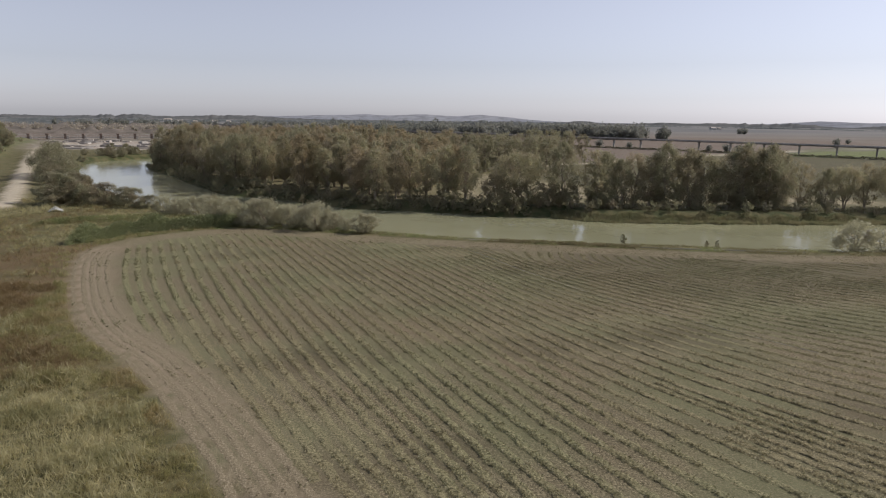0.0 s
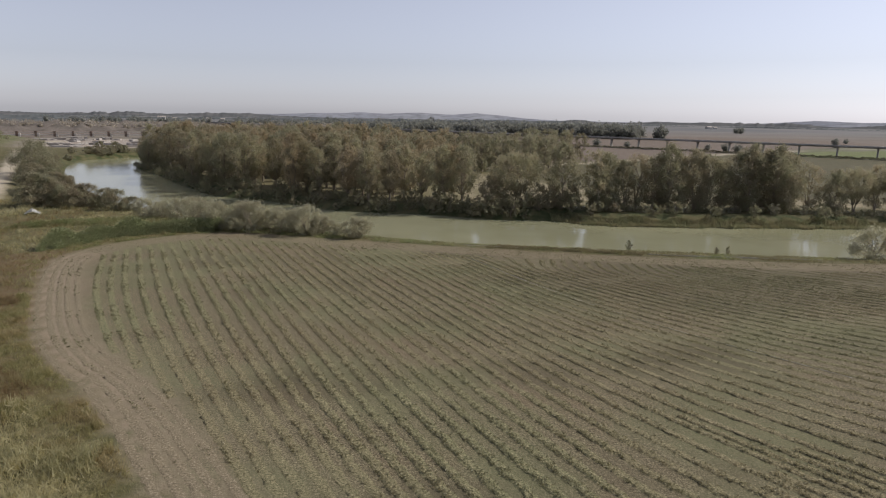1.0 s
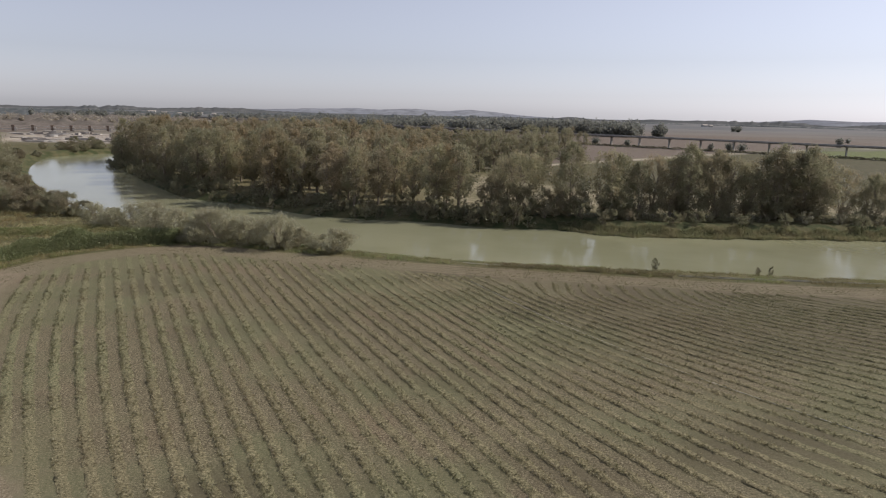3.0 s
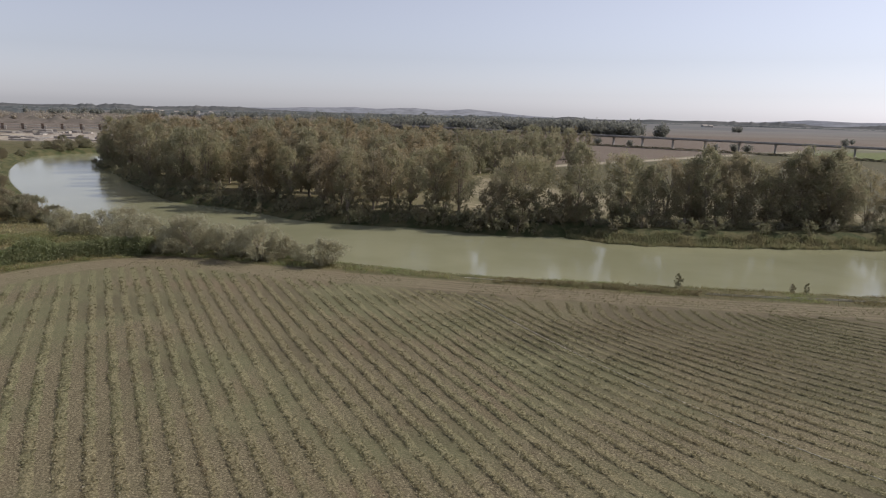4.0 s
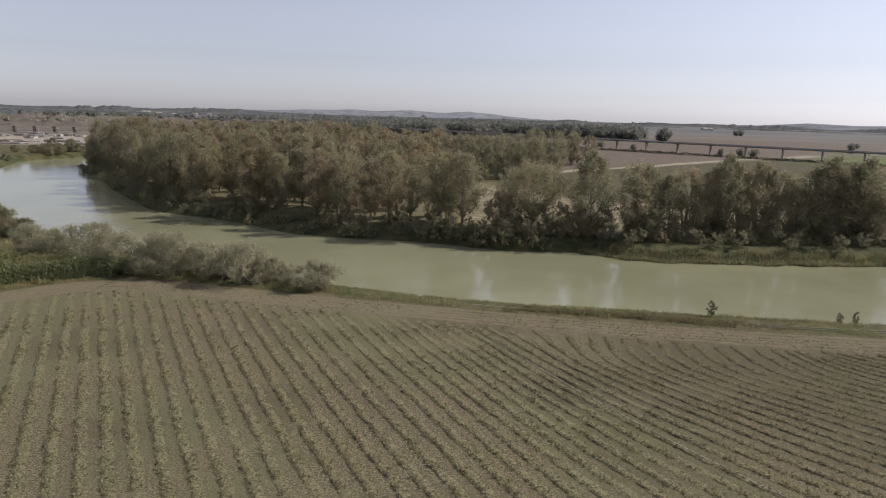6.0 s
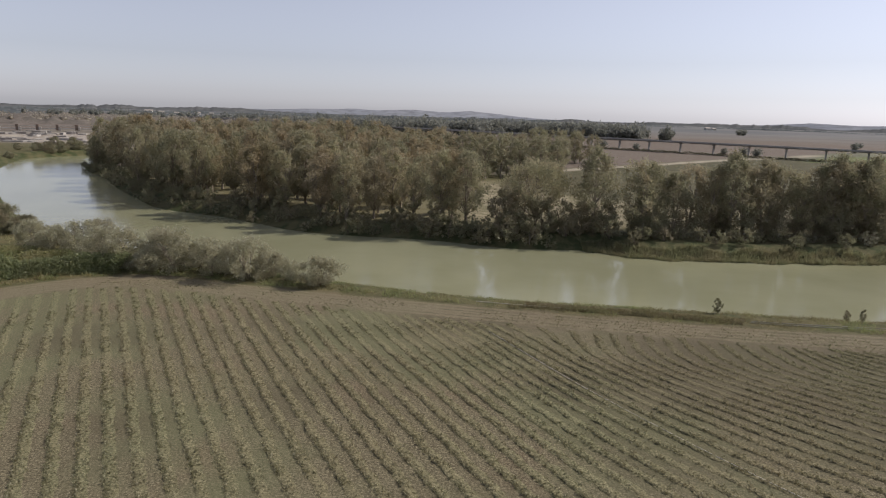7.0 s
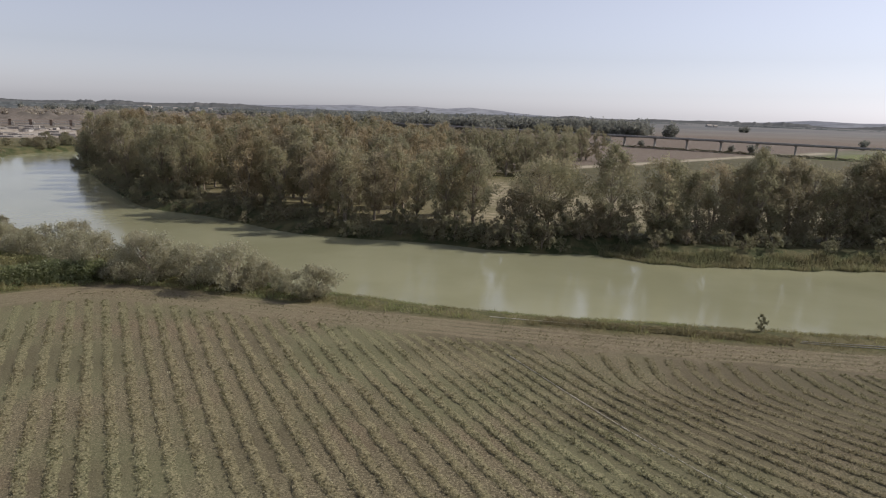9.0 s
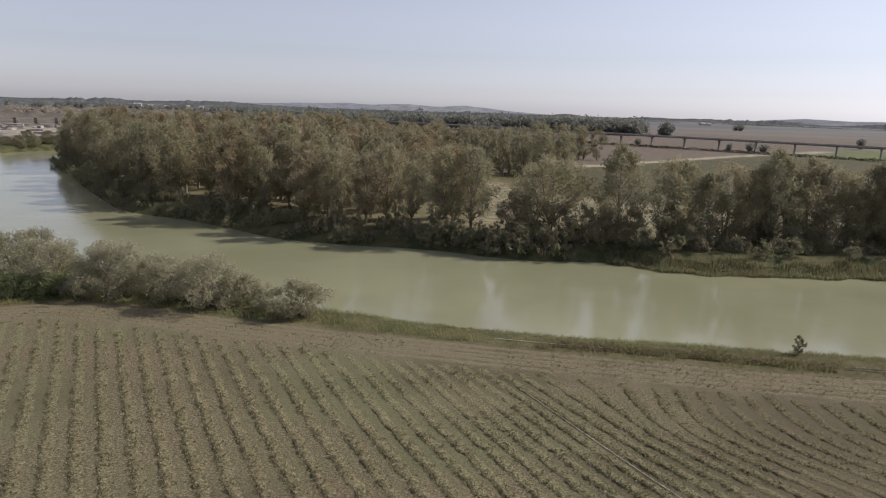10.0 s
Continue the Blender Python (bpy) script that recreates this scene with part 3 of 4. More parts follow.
# ---- plants ----
def make_tree(kind, h, wide, clumps, leaves, leaf, leaf_mat, bark, seed, stems=2, low=0.22, droop=0.7, label="", category="tree", open_crown=0.0):
    """A tree or shrub: bent tapered stems, limbs to each clump of foliage, many small leaves."""
    r = np.random.default_rng(seed)
    root = new(kind)
    root.empty_display_size = 0.5
    tagged(root, label, category)
    paths, cs = [], []
    lead = []
    for s in range(stems):
        a = r.uniform(0, 6.28) + s * 6.28 / stems
        out = wide * (0.10 if stems == 1 else 0.26) * r.uniform(0.6, 1.3)
        top = np.array((math.cos(a) * out, math.sin(a) * out, h * r.uniform(0.72, 0.86)))
        pts = []
        rad = h * 0.0155 * (1.25 if stems == 1 else 0.9)
        for k in range(6):
            q = k / 5
            p = top * (q ** 1.15, q ** 1.15, q) + r.normal(0, 0.012 * h, 3) * (q, q, 0)
            pts.append((p, rad * (1 - 0.85 * q) + 0.01))
        pts[0] = (pts[0][0] + np.array((math.cos(a), math.sin(a), 0)) * 0.1 * (stems > 1) - UP * 0.5, rad * 1.35)
        paths.append(pts)
        lead.append(np.array([p for p, _ in pts]))
    ph = r.uniform(0, 6.28, 4)
    clumps = int(clumps * 1.4)
    for k in range(clumps):
        limb = k % 3 == 0
        q = low + (0.97 - low) * (k + r.uniform(0, 1)) / clumps
        env = (math.sin(math.pi * min(1, (q - low) / (1.02 - low)) ** 0.75) ** 0.6) * 0.5 * wide
        a = r.uniform(0, 6.28)
        env *= 1 + 0.28 * math.sin(2 * a + ph[0] + 4 * q) + 0.18 * math.sin(3 * a + ph[1] - 5 * q)
        rr = env * math.sqrt(r.uniform(0.2, 1.0))
        c = np.array((math.cos(a) * rr, math.sin(a) * rr, q * h))
        size = (0.085 * h * 0.5 + 0.10 * wide) * r.uniform(0.45, 0.95) * (1.0 - 0.3 * open_crown)
        n = int(leaves * (size ** 2) / ((0.085 * h * 0.5 + 0.10 * wide) ** 2) * r.uniform(1.35, 2.0)) + 4
        p = r.normal(size=(n, 3)) * size * (0.46, 0.46, 0.44)
        p[:, 2] -= 0.25 * np.abs(r.normal(size=n)) * size * droop
        cs.append(c + p)
        best = min(range(len(lead)), key=lambda i: np.linalg.norm(lead[i][3] - c))
        j = max(1, min(4, int((q - 0.18) * 5.5)))
        start = lead[best][j]
        mid = (start + c) / 2 + np.array((0, 0, -0.02 * h)) + r.normal(0, 0.02 * h, 3)
        rad = h * 0.005
        if limb:
            paths.append([(start, rad * 1.15), (mid, rad * 0.75), (c, rad * 0.25)])
    v, f = tubes(paths, 4)
    trunk = new("trunk", raw_mesh("trunk", v, f, [bark], shade=True))
    trunk.parent = root
    v, f = leaf_tris(np.vstack(cs), leaf * 0.8, leaf * 0.46, droop, r)
    v[:, 2] = np.maximum(v[:, 2], 0.02)
    crown = new("crown", raw_mesh("crown", v, f, [leaf_mat]))
    crown.parent = root
    return root


placed = {}


def plant(maker, key, x, y, z=None, scale=1.0, turn=0.0, **tags):
    """Sets out a kind of plant: the first is built, all others are copies of it."""
    if z is None:
        z = float(ground_height(np.array([x], float), np.array([y], float))[0])
    if key not in placed:
        ob = maker()
        ob.matrix_basis = pose(x, y, z, 0, 0, turn)
        placed[key] = ob
        return ob
    ob = copy_thing(placed[key], pose(x, y, z, 0, 0, turn) @ Matrix.Diagonal((scale, scale, scale * random.uniform(0.93, 1.07), 1)))
    return ob


def grove_tree(v):
    mats = (M_leaf_olive, M_leaf_brown, M_leaf_brown, M_leaf_olive, M_leaf_green, M_leaf_brown)
    return lambda: make_tree("grove_tree", 13.5, (6.2, 5.6, 6.8, 6.0, 6.4, 5.4)[v], 58, 74, 0.44, mats[v], M_pale_bark if v % 2 else M_bark, 100 + v,
                             stems=(2, 1, 2, 3, 1, 2)[v], low=0.2, label="tall brownish-olive riverside tree with drooping leaves in a dense grove")


def back_tree(v):
    mats = (M_leaf_brown, M_leaf_green, M_leaf_brown)
    return lambda: make_tree("grove_tree", 13.5, (6.2, 6.6, 5.8)[v], 36, 62, 0.6, mats[v], M_bark, 140 + v, stems=1, low=0.1,
                             label="brownish olive tree standing deep in the grove")


def scrub(v):
    mats = (M_scrub, M_scrub, M_leaf_green, M_leaf_pale)
    return lambda: make_tree("undergrowth_shrub", 3.2, 4.2, 18, 32, 0.38, mats[v], M_bark, 170 + v, stems=3, low=0.08, droop=0.2, category="shrub",
                             label=("dark dense undergrowth shrub at the water's edge", "dark dense undergrowth shrub at the water's edge", "olive shrub below the riverside trees", "pale grey-white shrub below the riverside trees")[v])


# dense grove on the far bank
FB = chaikin(FAR_BANK)
spots = []
r1 = np.random.default_rng(31)
tries = 0
spots += [(5.2, 157.5, 6), (2.5, 162, 9), (5.5, 166, 15), (0.5, 157.5, 4.5), (1.0, 170, 18)]
while len(spots) < 265 and tries < 30000:
    tries += 1
    x, y = r1.uniform(-120, 40), r1.uniform(155, 332)
    p, q = np.array([x]), np.array([y])
    if not inside(p, q, GROVE)[0]:
        continue
    front = line_distance(p, q, FB)[0]
    gap = 3.9 if front < 16 else 5.3
    if all((x - a) ** 2 + (y - b) ** 2 > gap * gap for a, b, _ in spots):
        spots.append((x, y, front))
for x, y, front in spots:
    s = r1.uniform(0.84, 1.1) * (0.92 if x > -25 else 1.04)
    if front < 3.5:
        s *= 0.75
    if front < 20:
        v = int(r1.integers(0, 6))
        if x > -35:
            v = int(r1.choice((0, 3, 4, 4, 2)))
        plant(grove_tree(v), ("grove", v), x, y, scale=s, turn=r1.uniform(0, 360))
    else:
        v = int(r1.integers(0, 3))
        plant(back_tree(v), ("back", v), x, y, scale=s * 1.02, turn=r1.uniform(0, 360))
# a clump beyond the clearing
for x, y in ((40, 320), (44, 328), (49, 318), (53, 326), (58, 320), (62, 329), (47, 334), (56, 336), (66, 323), (37, 330), (52, 321), (61, 337),
             (10, 241), (15, 244), (20, 248), (26, 251), (9, 249), (15, 252), (33, 252), (39, 258), (42, 266), (44, 274),
             (13, 258), (18, 263), (23, 257), (28, 264), (33, 259), (16, 271), (22, 276), (29, 272), (35, 269), (12, 266), (25, 283), (38, 276), (31, 280)):
    plant(back_tree(1), ("back", 1), x, y, scale=r1.uniform(0.9, 1.06), turn=r1.uniform(0, 360))


# single trees along the far bank
def row_tree(key):
    spec = {
        "spreading": dict(h=11.8, wide=12.5, clumps=130, leaves=95, leaf=0.4, leaf_mat=M_leaf_olive, bark=M_bark, stems=3, low=0.34, open_crown=0.3,
                          label="sparse spreading olive tree with bare limbs showing"),
        "tall": dict(h=14.5, wide=8.2, clumps=86, leaves=135, leaf=0.4, leaf_mat=M_leaf_green, bark=M_pale_bark, stems=1, low=0.06,
                     label="tall narrow grey-green riverside tree"),
        "dense": dict(h=12.5, wide=8.4, clumps=66, leaves=102, leaf=0.4, leaf_mat=M_leaf_green, bark=M_pale_bark, stems=2, low=0.05,
                      label="dense dark green riverside tree"),
        "airy": dict(h=13.0, wide=7.6, clumps=54, leaves=90, leaf=0.4, leaf_mat=M_leaf_olive, bark=M_pale_bark, stems=3, low=0.12, open_crown=0.4,
                     label="airy olive riverside tree with pale forked stems"),
        "low": dict(h=7.0, wide=6.5, clumps=34, leaves=95, leaf=0.34, leaf_mat=M_leaf_green, bark=M_bark, stems=3, low=0.1,
                    label="low dark green riverside tree"),
    }[key]
    return lambda: make_tree("riverside_tree", seed=sum(map(ord, key)), **spec)


ROW = [("low", 11.0, 153.0, 1.0), ("low", 13.8, 154.5, 1.05), ("low", 12.2, 156.0, 0.95), ("spreading", 17.6, 157.0, 1.1), ("low", 18.0, 153.5, 0.7), ("low", 21.5, 154.0, 0.8),
       ("low", 24.5, 153.0, 0.75), ("tall", 27.6, 156.0, 1.05), ("low", 29.2, 154.0, 0.7),
       ("airy", 34.6, 156.0, 0.86), ("dense", 37.4, 157.5, 0.9), ("low", 35.6, 155.0, 1.05), ("dense", 41.2, 157.0, 0.9), ("airy", 44.0, 158.0, 0.92), ("airy", 47.4, 157.0, 0.88),
       ("dense", 49.6, 159.5, 0.86), ("tall", 51.0, 157.0, 0.98), ("airy", 54.6, 159.5, 0.93), ("dense", 57.0, 157.5, 1.02), ("dense", 60.2, 158.5, 0.98), ("airy", 62.6, 157.0, 0.94), 
       ("dense", 66.6, 158.0, 1.08), ("tall", 68.6, 156.5, 0.98), ("dense", 71.8, 158.0, 1.14), ("tall", 74.4, 157.0, 1.08), ("dense", 77.6, 158.0, 1.08), 
       ("airy", 83.0, 158.5, 0.8), ("dense", 87.5, 156.5, 0.78), ("spreading", 93.0, 157.5, 0.82), ("airy", 98.0, 158.0, 0.82),
       ("spreading", 104.0, 157.0, 0.9), ("dense", 110.0, 158.0, 0.85), ("airy", 117.0, 157.0, 0.9), ("dense", 125.0, 158.0, 0.9), ("airy", 134.0, 157.0, 0.9)]
for key, x, y, s in ROW:
    plant(row_tree(key), ("row", key), x, y - (2.5 if x > 30 else 0), scale=s, turn=r1.uniform(0, 360))

# undergrowth along the far bank
for i in range(len(FB) - 1):
    (ax, ay), (bx, by) = FB[i], FB[i + 1]
    if ax > 140 or by > 283:
        continue
    L = math.hypot(bx - ax, by - ay)
    m = max(1, int(L / (0.85 if ax < 26 else 1.15)))
    for k in range(m):
        q = (k + r1.uniform(0, 1)) / m
        x, y = ax + q * (bx - ax), ay + q * (by - ay)
        nx, ny = (by - ay) / L, -(bx - ax) / L
        off = r1.uniform(0.2, 7.0) if x < 26 else r1.uniform(3.2, 8.5)
        v = int(r1.choice((0, 0, 1, 2) if x < 30 else (0, 1, 0, 1, 1, 2, 0, 0, 3)))
        plant(scrub(v), ("scrub", v), x + nx * off, y + ny * off, scale=r1.uniform(0.45, 0.85) if x < -3 else r1.uniform(0.7, 1.25) if x < 28 else r1.uniform(0.35, 0.75), turn=r1.uniform(0, 360))


# ---- reeds and grasses ----
def stuff(name, v, f, material, label, category):
    return tagged(new(name, raw_mesh(name, v, f, [material])), label, category, kind="stuff")


def scatter(n, x0, x1, y0, y1, r, keep):
    x, y = r.uniform(x0, x1, n), r.uniform(y0, y1, n)
    k = keep(x, y)
    x, y = x[k], y[k]
    return np.stack((x, y, ground_height(x, y) - 0.03), 1)


def tuft_blades(spots, per, spread, height, r):
    b = np.repeat(spots, per, 0)
    b[:, :2] += r.normal(0, spread, (len(b), 2))
    h = np.repeat(height * r.uniform(0.6, 1.25, len(spots)) * (0.85 + 0.5 * waves(spots[:, 0], spots[:, 1], 5.5, 33) + 0.3 * waves(spots[:, 0], spots[:, 1], 1.7, 34)), per)
    h = np.maximum(h, 0.12)
    b[:, 2] += h * 0.45
    v, f = leaf_tris(b, 1.0, 0.075, -1.9, r)
    c = np.repeat(b, 3, 0)
    v = c + (v - c) * np.repeat(h, 3)[:, None]
    v[:, 2] = np.maximum(v[:, 2], c[:, 2] - np.repeat(h, 3) * 0.5)
    return v, f


r2 = np.random.default_rng(41)
# belt of reeds in front of the row of trees
b = scatter(150000, 24, 150, 139, 153, r2, lambda x, y: (np.abs(signed(x, y, RIVER) - 1.0 + 0.7 * waves(x, y, 5, 8)) < 1.7) & (y > 130))
b[:, 2] = np.maximum(b[:, 2], -2.05)
v, f = blades(b, 0.72 + 0.22 * waves(b[:, 0], b[:, 1], 6, 2), 0.1, 0.35, r2)
stuff("reed_belt", v, f, M_reed, "dense green reed belt along the far water's edge", "reeds")
# grass on the near bank
b = scatter(330000, -52, 120, 95, 135, r2, lambda x, y: (signed(x, y, FIELD) > 0.3) & (signed(x, y, RIVER) > -0.5) & (line_distance(x, y, np.array(FIELD_TOP, float)) < 17)
            & (waves(x, y, 3.6, 15) + 0.7 * waves(x, y, 9, 16) + r2.normal(0, 0.3, len(x)) > -0.35))
fd = signed(b[:, 0], b[:, 1], FIELD)
tall = 0.27 + 0.14 * waves(b[:, 0], b[:, 1], 6, 12) + 0.12 * waves(b[:, 0], b[:, 1], 1.9, 13)
v, f = blades(b, np.maximum(0.1, tall) * (1 + 0.7 * smooth(3.0, 0.8, fd)), 0.05, 0.5, r2)
k = waves(b[:, 0], b[:, 1], 11, 14) + 0.02 * b[:, 0] + r2.normal(0, 0.4, len(b)) > 0.4
k3 = np.repeat(k, 3)
stuff("bank_grass", v[~k3], np.arange((~k3).sum()).reshape(-1, 3), M_bank_grass, "green rank grass on the near river bank", "grass")
stuff("dry_bank_grass", v[k3], np.arange(k3.sum()).reshape(-1, 3), M_dry, "dry brown grass on the near river bank", "grass")
# wild ground beside the field
def wild(x, y):
    return (signed(x, y, FIELD) > 0.2) & (signed(x, y, RIVER) > 1) & (line_distance(x, y, ROAD) > 2.4) & (x < -3 - 0.05 * y)
b = np.vstack((scatter(90000, -60, -4, 22, 75, r2, lambda x, y: wild(x, y) & (x > -0.72 * y - 3)), scatter(24000, -110, -40, 60, 150, r2, wild)))
red = weediness(b[:, 0], b[:, 1]) + r2.normal(0, 0.25, len(b))
edge = smooth(4.2, 0.8, signed(b[:, 0], b[:, 1], FIELD) + 1.6 * waves(b[:, 0], b[:, 1], 6, 71))
red = red * (1 - edge) + 0.15 * edge
for name, sel, mat, h, label in (("rusty_weeds", red > 0.42, M_weed, 0.85, "rust-brown seeding weeds among wild grass"),
                                 ("green_wild_grass", (red <= 0.42) & (red > -0.12), M_grass, 0.8, "tall green wild grass beside the field"),
                                 ("straw_grass", red <= -0.12, M_straw, 0.95, "tall dry straw-coloured wild grass beside the field")):
    s = b[sel]
    v, f = tuft_blades(s, 5, 0.14, h * 0.8, r2)
    stuff(name, v, f, mat, label, "grass")


# near bank shrubs, hedge, saplings
def bank_shrub(v):
    h, w = ((4.8, 6.6), (4.4, 6.0), (3.2, 4.6), (6.5, 9.0))[v]
    mat = (M_leaf_grey, M_leaf_grey, M_leaf_grey, M_leaf_green)[v]
    return lambda: make_tree("bank_shrub", h, w, (66, 60, 58, 56)[v], (92, 92, 96, 110)[v], (0.25, 0.25, 0.23, 0.42)[v], mat, M_bark, 200 + v, stems=4, low=(0.04, 0.04, 0.12, 0.04)[v], droop=0.0, category="shrub",
                             label=("grey-green open-branched shrub on the near river bank", "grey-green open-branched shrub on the near river bank", "small grey-green shrub on the river bank", "large dense green shrub beside the river")[v])


for v, x, y, s in ((0, -38, 119.5, 1.0), (1, -42, 123, 1.05), (0, -31.5, 118.6, 1.05), (1, -27, 117.6, 0.95), (0, -22, 115.8, 1.0), (1, -34.5, 121.5, 1.0), (2, -13.4, 113.6, 1.12), (2, -16.8, 115.4, 0.6), (1, -24.5, 118.5, 0.85), (2, -19.5, 116.8, 0.9), (2, -29.5, 121, 1.0), (2, -35, 117.6, 0.8),
                   (1, -47, 127, 0.95), (0, -45.0, 129.0, 0.85), (1, -50.5, 126.5, 0.85), (0, -54.5, 129, 0.8), (2, -53, 132, 0.8), (0, 66, 105.5, 1.12), (1, 71, 106, 0.9)):
    plant(bank_shrub(v), ("bank", v), x, y, scale=s, turn=r1.uniform(0, 360))
for x, y, s in ((-83.5, 144, 0.6), (-82, 143, 0.66), (-81, 143.5, 0.8), (-77, 143, 0.72), (-73, 143.5, 0.7), (-69, 143.5, 0.6), (-65, 140.5, 0.6), (-61.5, 139.5, 0.42), (-86.5, 153, 0.68), (-84, 151, 0.75), (-91.0, 162, 0.75), (-88, 160, 0.8),
                (-97, 171, 0.85), (-106, 182, 0.85), (-111, 192, 0.85), 
                (-140, 325, 0.62), (-131, 333, 0.7), (-156, 314, 0.5), (-149, 322, 0.55), (-170, 345, 0.5), (-120, 343, 0.75), (-110, 350, 0.9), (-163, 306, 0.45), (-195, 250, 0.7), (-188, 240, 0.8), (-205, 262, 0.9),
                (-215, 275, 0.9), (-172, 222, 0.5), (-166, 352, 0.55), (-198, 300, 0.6), (-232, 352, 1.5), (-225, 345, 1.3), (-240, 362, 1.4), (-182, 258, 0.35), (-176, 246, 0.3), (-170, 236, 0.35),
                (-152, 305, 0.4), (-148, 312, 0.45), (-145, 318, 0.5), (-139, 331, 0.5), (-135, 327, 0.42), (-127, 335, 0.55), (-123, 338, 0.5), (-117, 346, 0.6), (-154, 320, 0.45), (-143, 336, 0.6), (-133, 341, 0.6)):
    plant(bank_shrub(3), ("bank", 3), x, y, scale=s, turn=r1.uniform(0, 360))


NB = chaikin(NEAR_BANK)
r4 = np.random.default_rng(57)
for k in range(70):
    i = int(r4.integers(0, len(NB) - 1))
    x, y = NB[i] + (NB[i + 1] - NB[i]) * r4.uniform(0, 1)
    if not (-160 < x < -92 and 180 < y < 345):
        continue
    out = np.array((NB[i + 1][1] - NB[i][1], -(NB[i + 1][0] - NB[i][0])))
    out = out / (np.hypot(*out) + 1e-9) * -r4.uniform(2.0, 10.0)
    p, q = x + out[0], y + out[1]
    if signed(np.array([p]), np.array([q]), RIVER)[0] < 1.5:
        p, q = x - out[0], y - out[1]
    if line_distance(np.array([p]), np.array([q]), ROAD)[0] > 4:
        plant(bank_shrub(3), ("bank", 3), p, q, scale=r4.uniform(0.22, 0.5), turn=r4.uniform(0, 360))


def road_tree():
    return make_tree("road_tree", 11.0, 13.5, 76, 135, 0.4, M_leaf_green, M_bark, 211, stems=3, low=0.05, label="broad olive-brown tree beside the pale track")


plant(road_tree, "road_tree", -114, 196, turn=40)
plant(road_tree, "road_tree", -122, 207, scale=0.75, turn=160)


def hedge(name, line, height, width, n, leaf, material, label, seed):
    r = np.random.default_rng(seed)
    line = chaikin(line)
    seg = np.hypot(*(line[1:] - line[:-1]).T)
    at = np.concatenate(((0,), np.cumsum(seg)))
    s = r.uniform(0, at[-1], n)
    x, y = np.interp(s, at, line[:, 0]), np.interp(s, at, line[:, 1])
    hh = height * (0.8 + 0.25 * waves(s, s * 0, 5, seed) + 0.12 * waves(s, s * 0, 1.6, seed + 1))
    a = r.uniform(0, math.pi, n)
    k = r.uniform(0.55, 1.0, n)
    off = np.cos(a) * k * width / 2
    p = np.stack((x + off * 0.5, y + off * 0.85, ground_height(x, y) + np.sin(a) * k * hh), 1)
    v, f = leaf_quads(p, leaf, leaf * 0.6, 0.1, r)
    return tagged(new(name, raw_mesh(name, v, f, [material])), label, "hedge")


hedge("bramble_hedge", [(-55.5, 99), (-54, 104), (-49.5, 111.5), (-41, 117.5), (-37, 118)], 2.9, 3.6, 24000, 0.26, M_leaf_dark, "dark green bramble hedge round the field corner", 61)
hedge("brown_brush", [(9, 107.6), (15, 106.4), (20, 105.6), (25, 104.6), (28, 103.8), (30.5, 103.3)], 0.6, 1.7, 5200, 0.16, M_dry, "dead brown brush at the field edge", 63)
hedge("verge_scrub", [(-60, 602), (60, 505), (180, 408), (322, 293)], 1.5, 3.0, 9000, 0.85, M_leaf_olive, "patchy low scrub along the foot of the viaduct", 64)
hedge("cane_thicket", [(-70, 116), (-63, 123), (-55, 125), (-47, 122)], 1.3, 8.0, 14000, 0.24, M_bank_grass, "olive cane thicket behind the hedge", 62)


def sapling():
    return make_tree("sapling", 1.65, 1.0, 24, 36, 0.17, M_leaf_green, M_bark, 230, stems=2, low=0.12, droop=0.0, category="sapling", label="young green sapling on the river bank")


for x, y, s in ((29.2, 106.8, 1.0), (42.4, 106.0, 0.72), (44.1, 106.0, 0.78)):
    plant(sapling, "sapling", x, y, scale=s, turn=r1.uniform(0, 360))


# ---- field rows ----
FX, FY = np.arange(-70, 125, 1.0), np.arange(0, 125, 1.0)
FD = signed(*np.meshgrid(FX, FY), FIELD)


def field_distance(x, y):
    """Distance inside the field (negative) read from a table of one metre."""
    i = min(max(x - FX[0], 0), len(FX) - 2.001)
    j = min(max(y - FY[0], 0), len(FY) - 2.001)
    a, b = int(i), int(j)
    u, w = i - a, j - b
    return float((FD[b, a] * (1 - u) + FD[b, a + 1] * u) * (1 - w) + (FD[b + 1, a] * (1 - u) + FD[b + 1, a + 1] * u) * w)


def heading(x, y):
    """Degrees by which the rows run to the left of straight ahead."""
    d = -field_distance(x, y)
    h = 26.0
    left = max(0.0, 1 - d / 16)
    if x < 0 and y < 100:
        h += 9 * left * (1 if y < 66 else max(-0.6, 1 - (y - 66) / 14))
    if x > 6:
        h += min(31.0, (x - 6) * 0.8)
    # the rows swing round where the plough turned at the river side
    return h - 40 * smooth(14.5, 7.5, d) * smooth(7, 15, x) * smooth(40, 30, x) * (y > 80)


used = {}


def free(x, y, gap):
    i, j = int(math.floor(x / gap)), int(math.floor(y / gap))
    for a in (i - 1, i, i + 1):
        for b in (j - 1, j, j + 1):
            for px, py in used.get((a, b), ()):
                if (px - x) ** 2 + (py - y) ** 2 < gap * gap:
                    return False
    return True


def row_line(x, y, step=0.6):
    """One row, drawn both ways from a point until it leaves the field or meets another."""
    halves = []
    for way in (1, -1):
        px, py, pts = x, y, []
        for _ in range(260):
            d = field_distance(px, py)
            if d > -4.9 or py < 14 or px > 100 or px > 0.95 * py + 22 or not free(px, py, 0.85):
                break
            pts.append((px, py))
            a = radians(heading(px, py))
            px, py = px - way * step * math.sin(a), py + way * step * math.cos(a)
        halves.append(pts)
    return np.array(halves[1][::-1] + halves[0][1:])


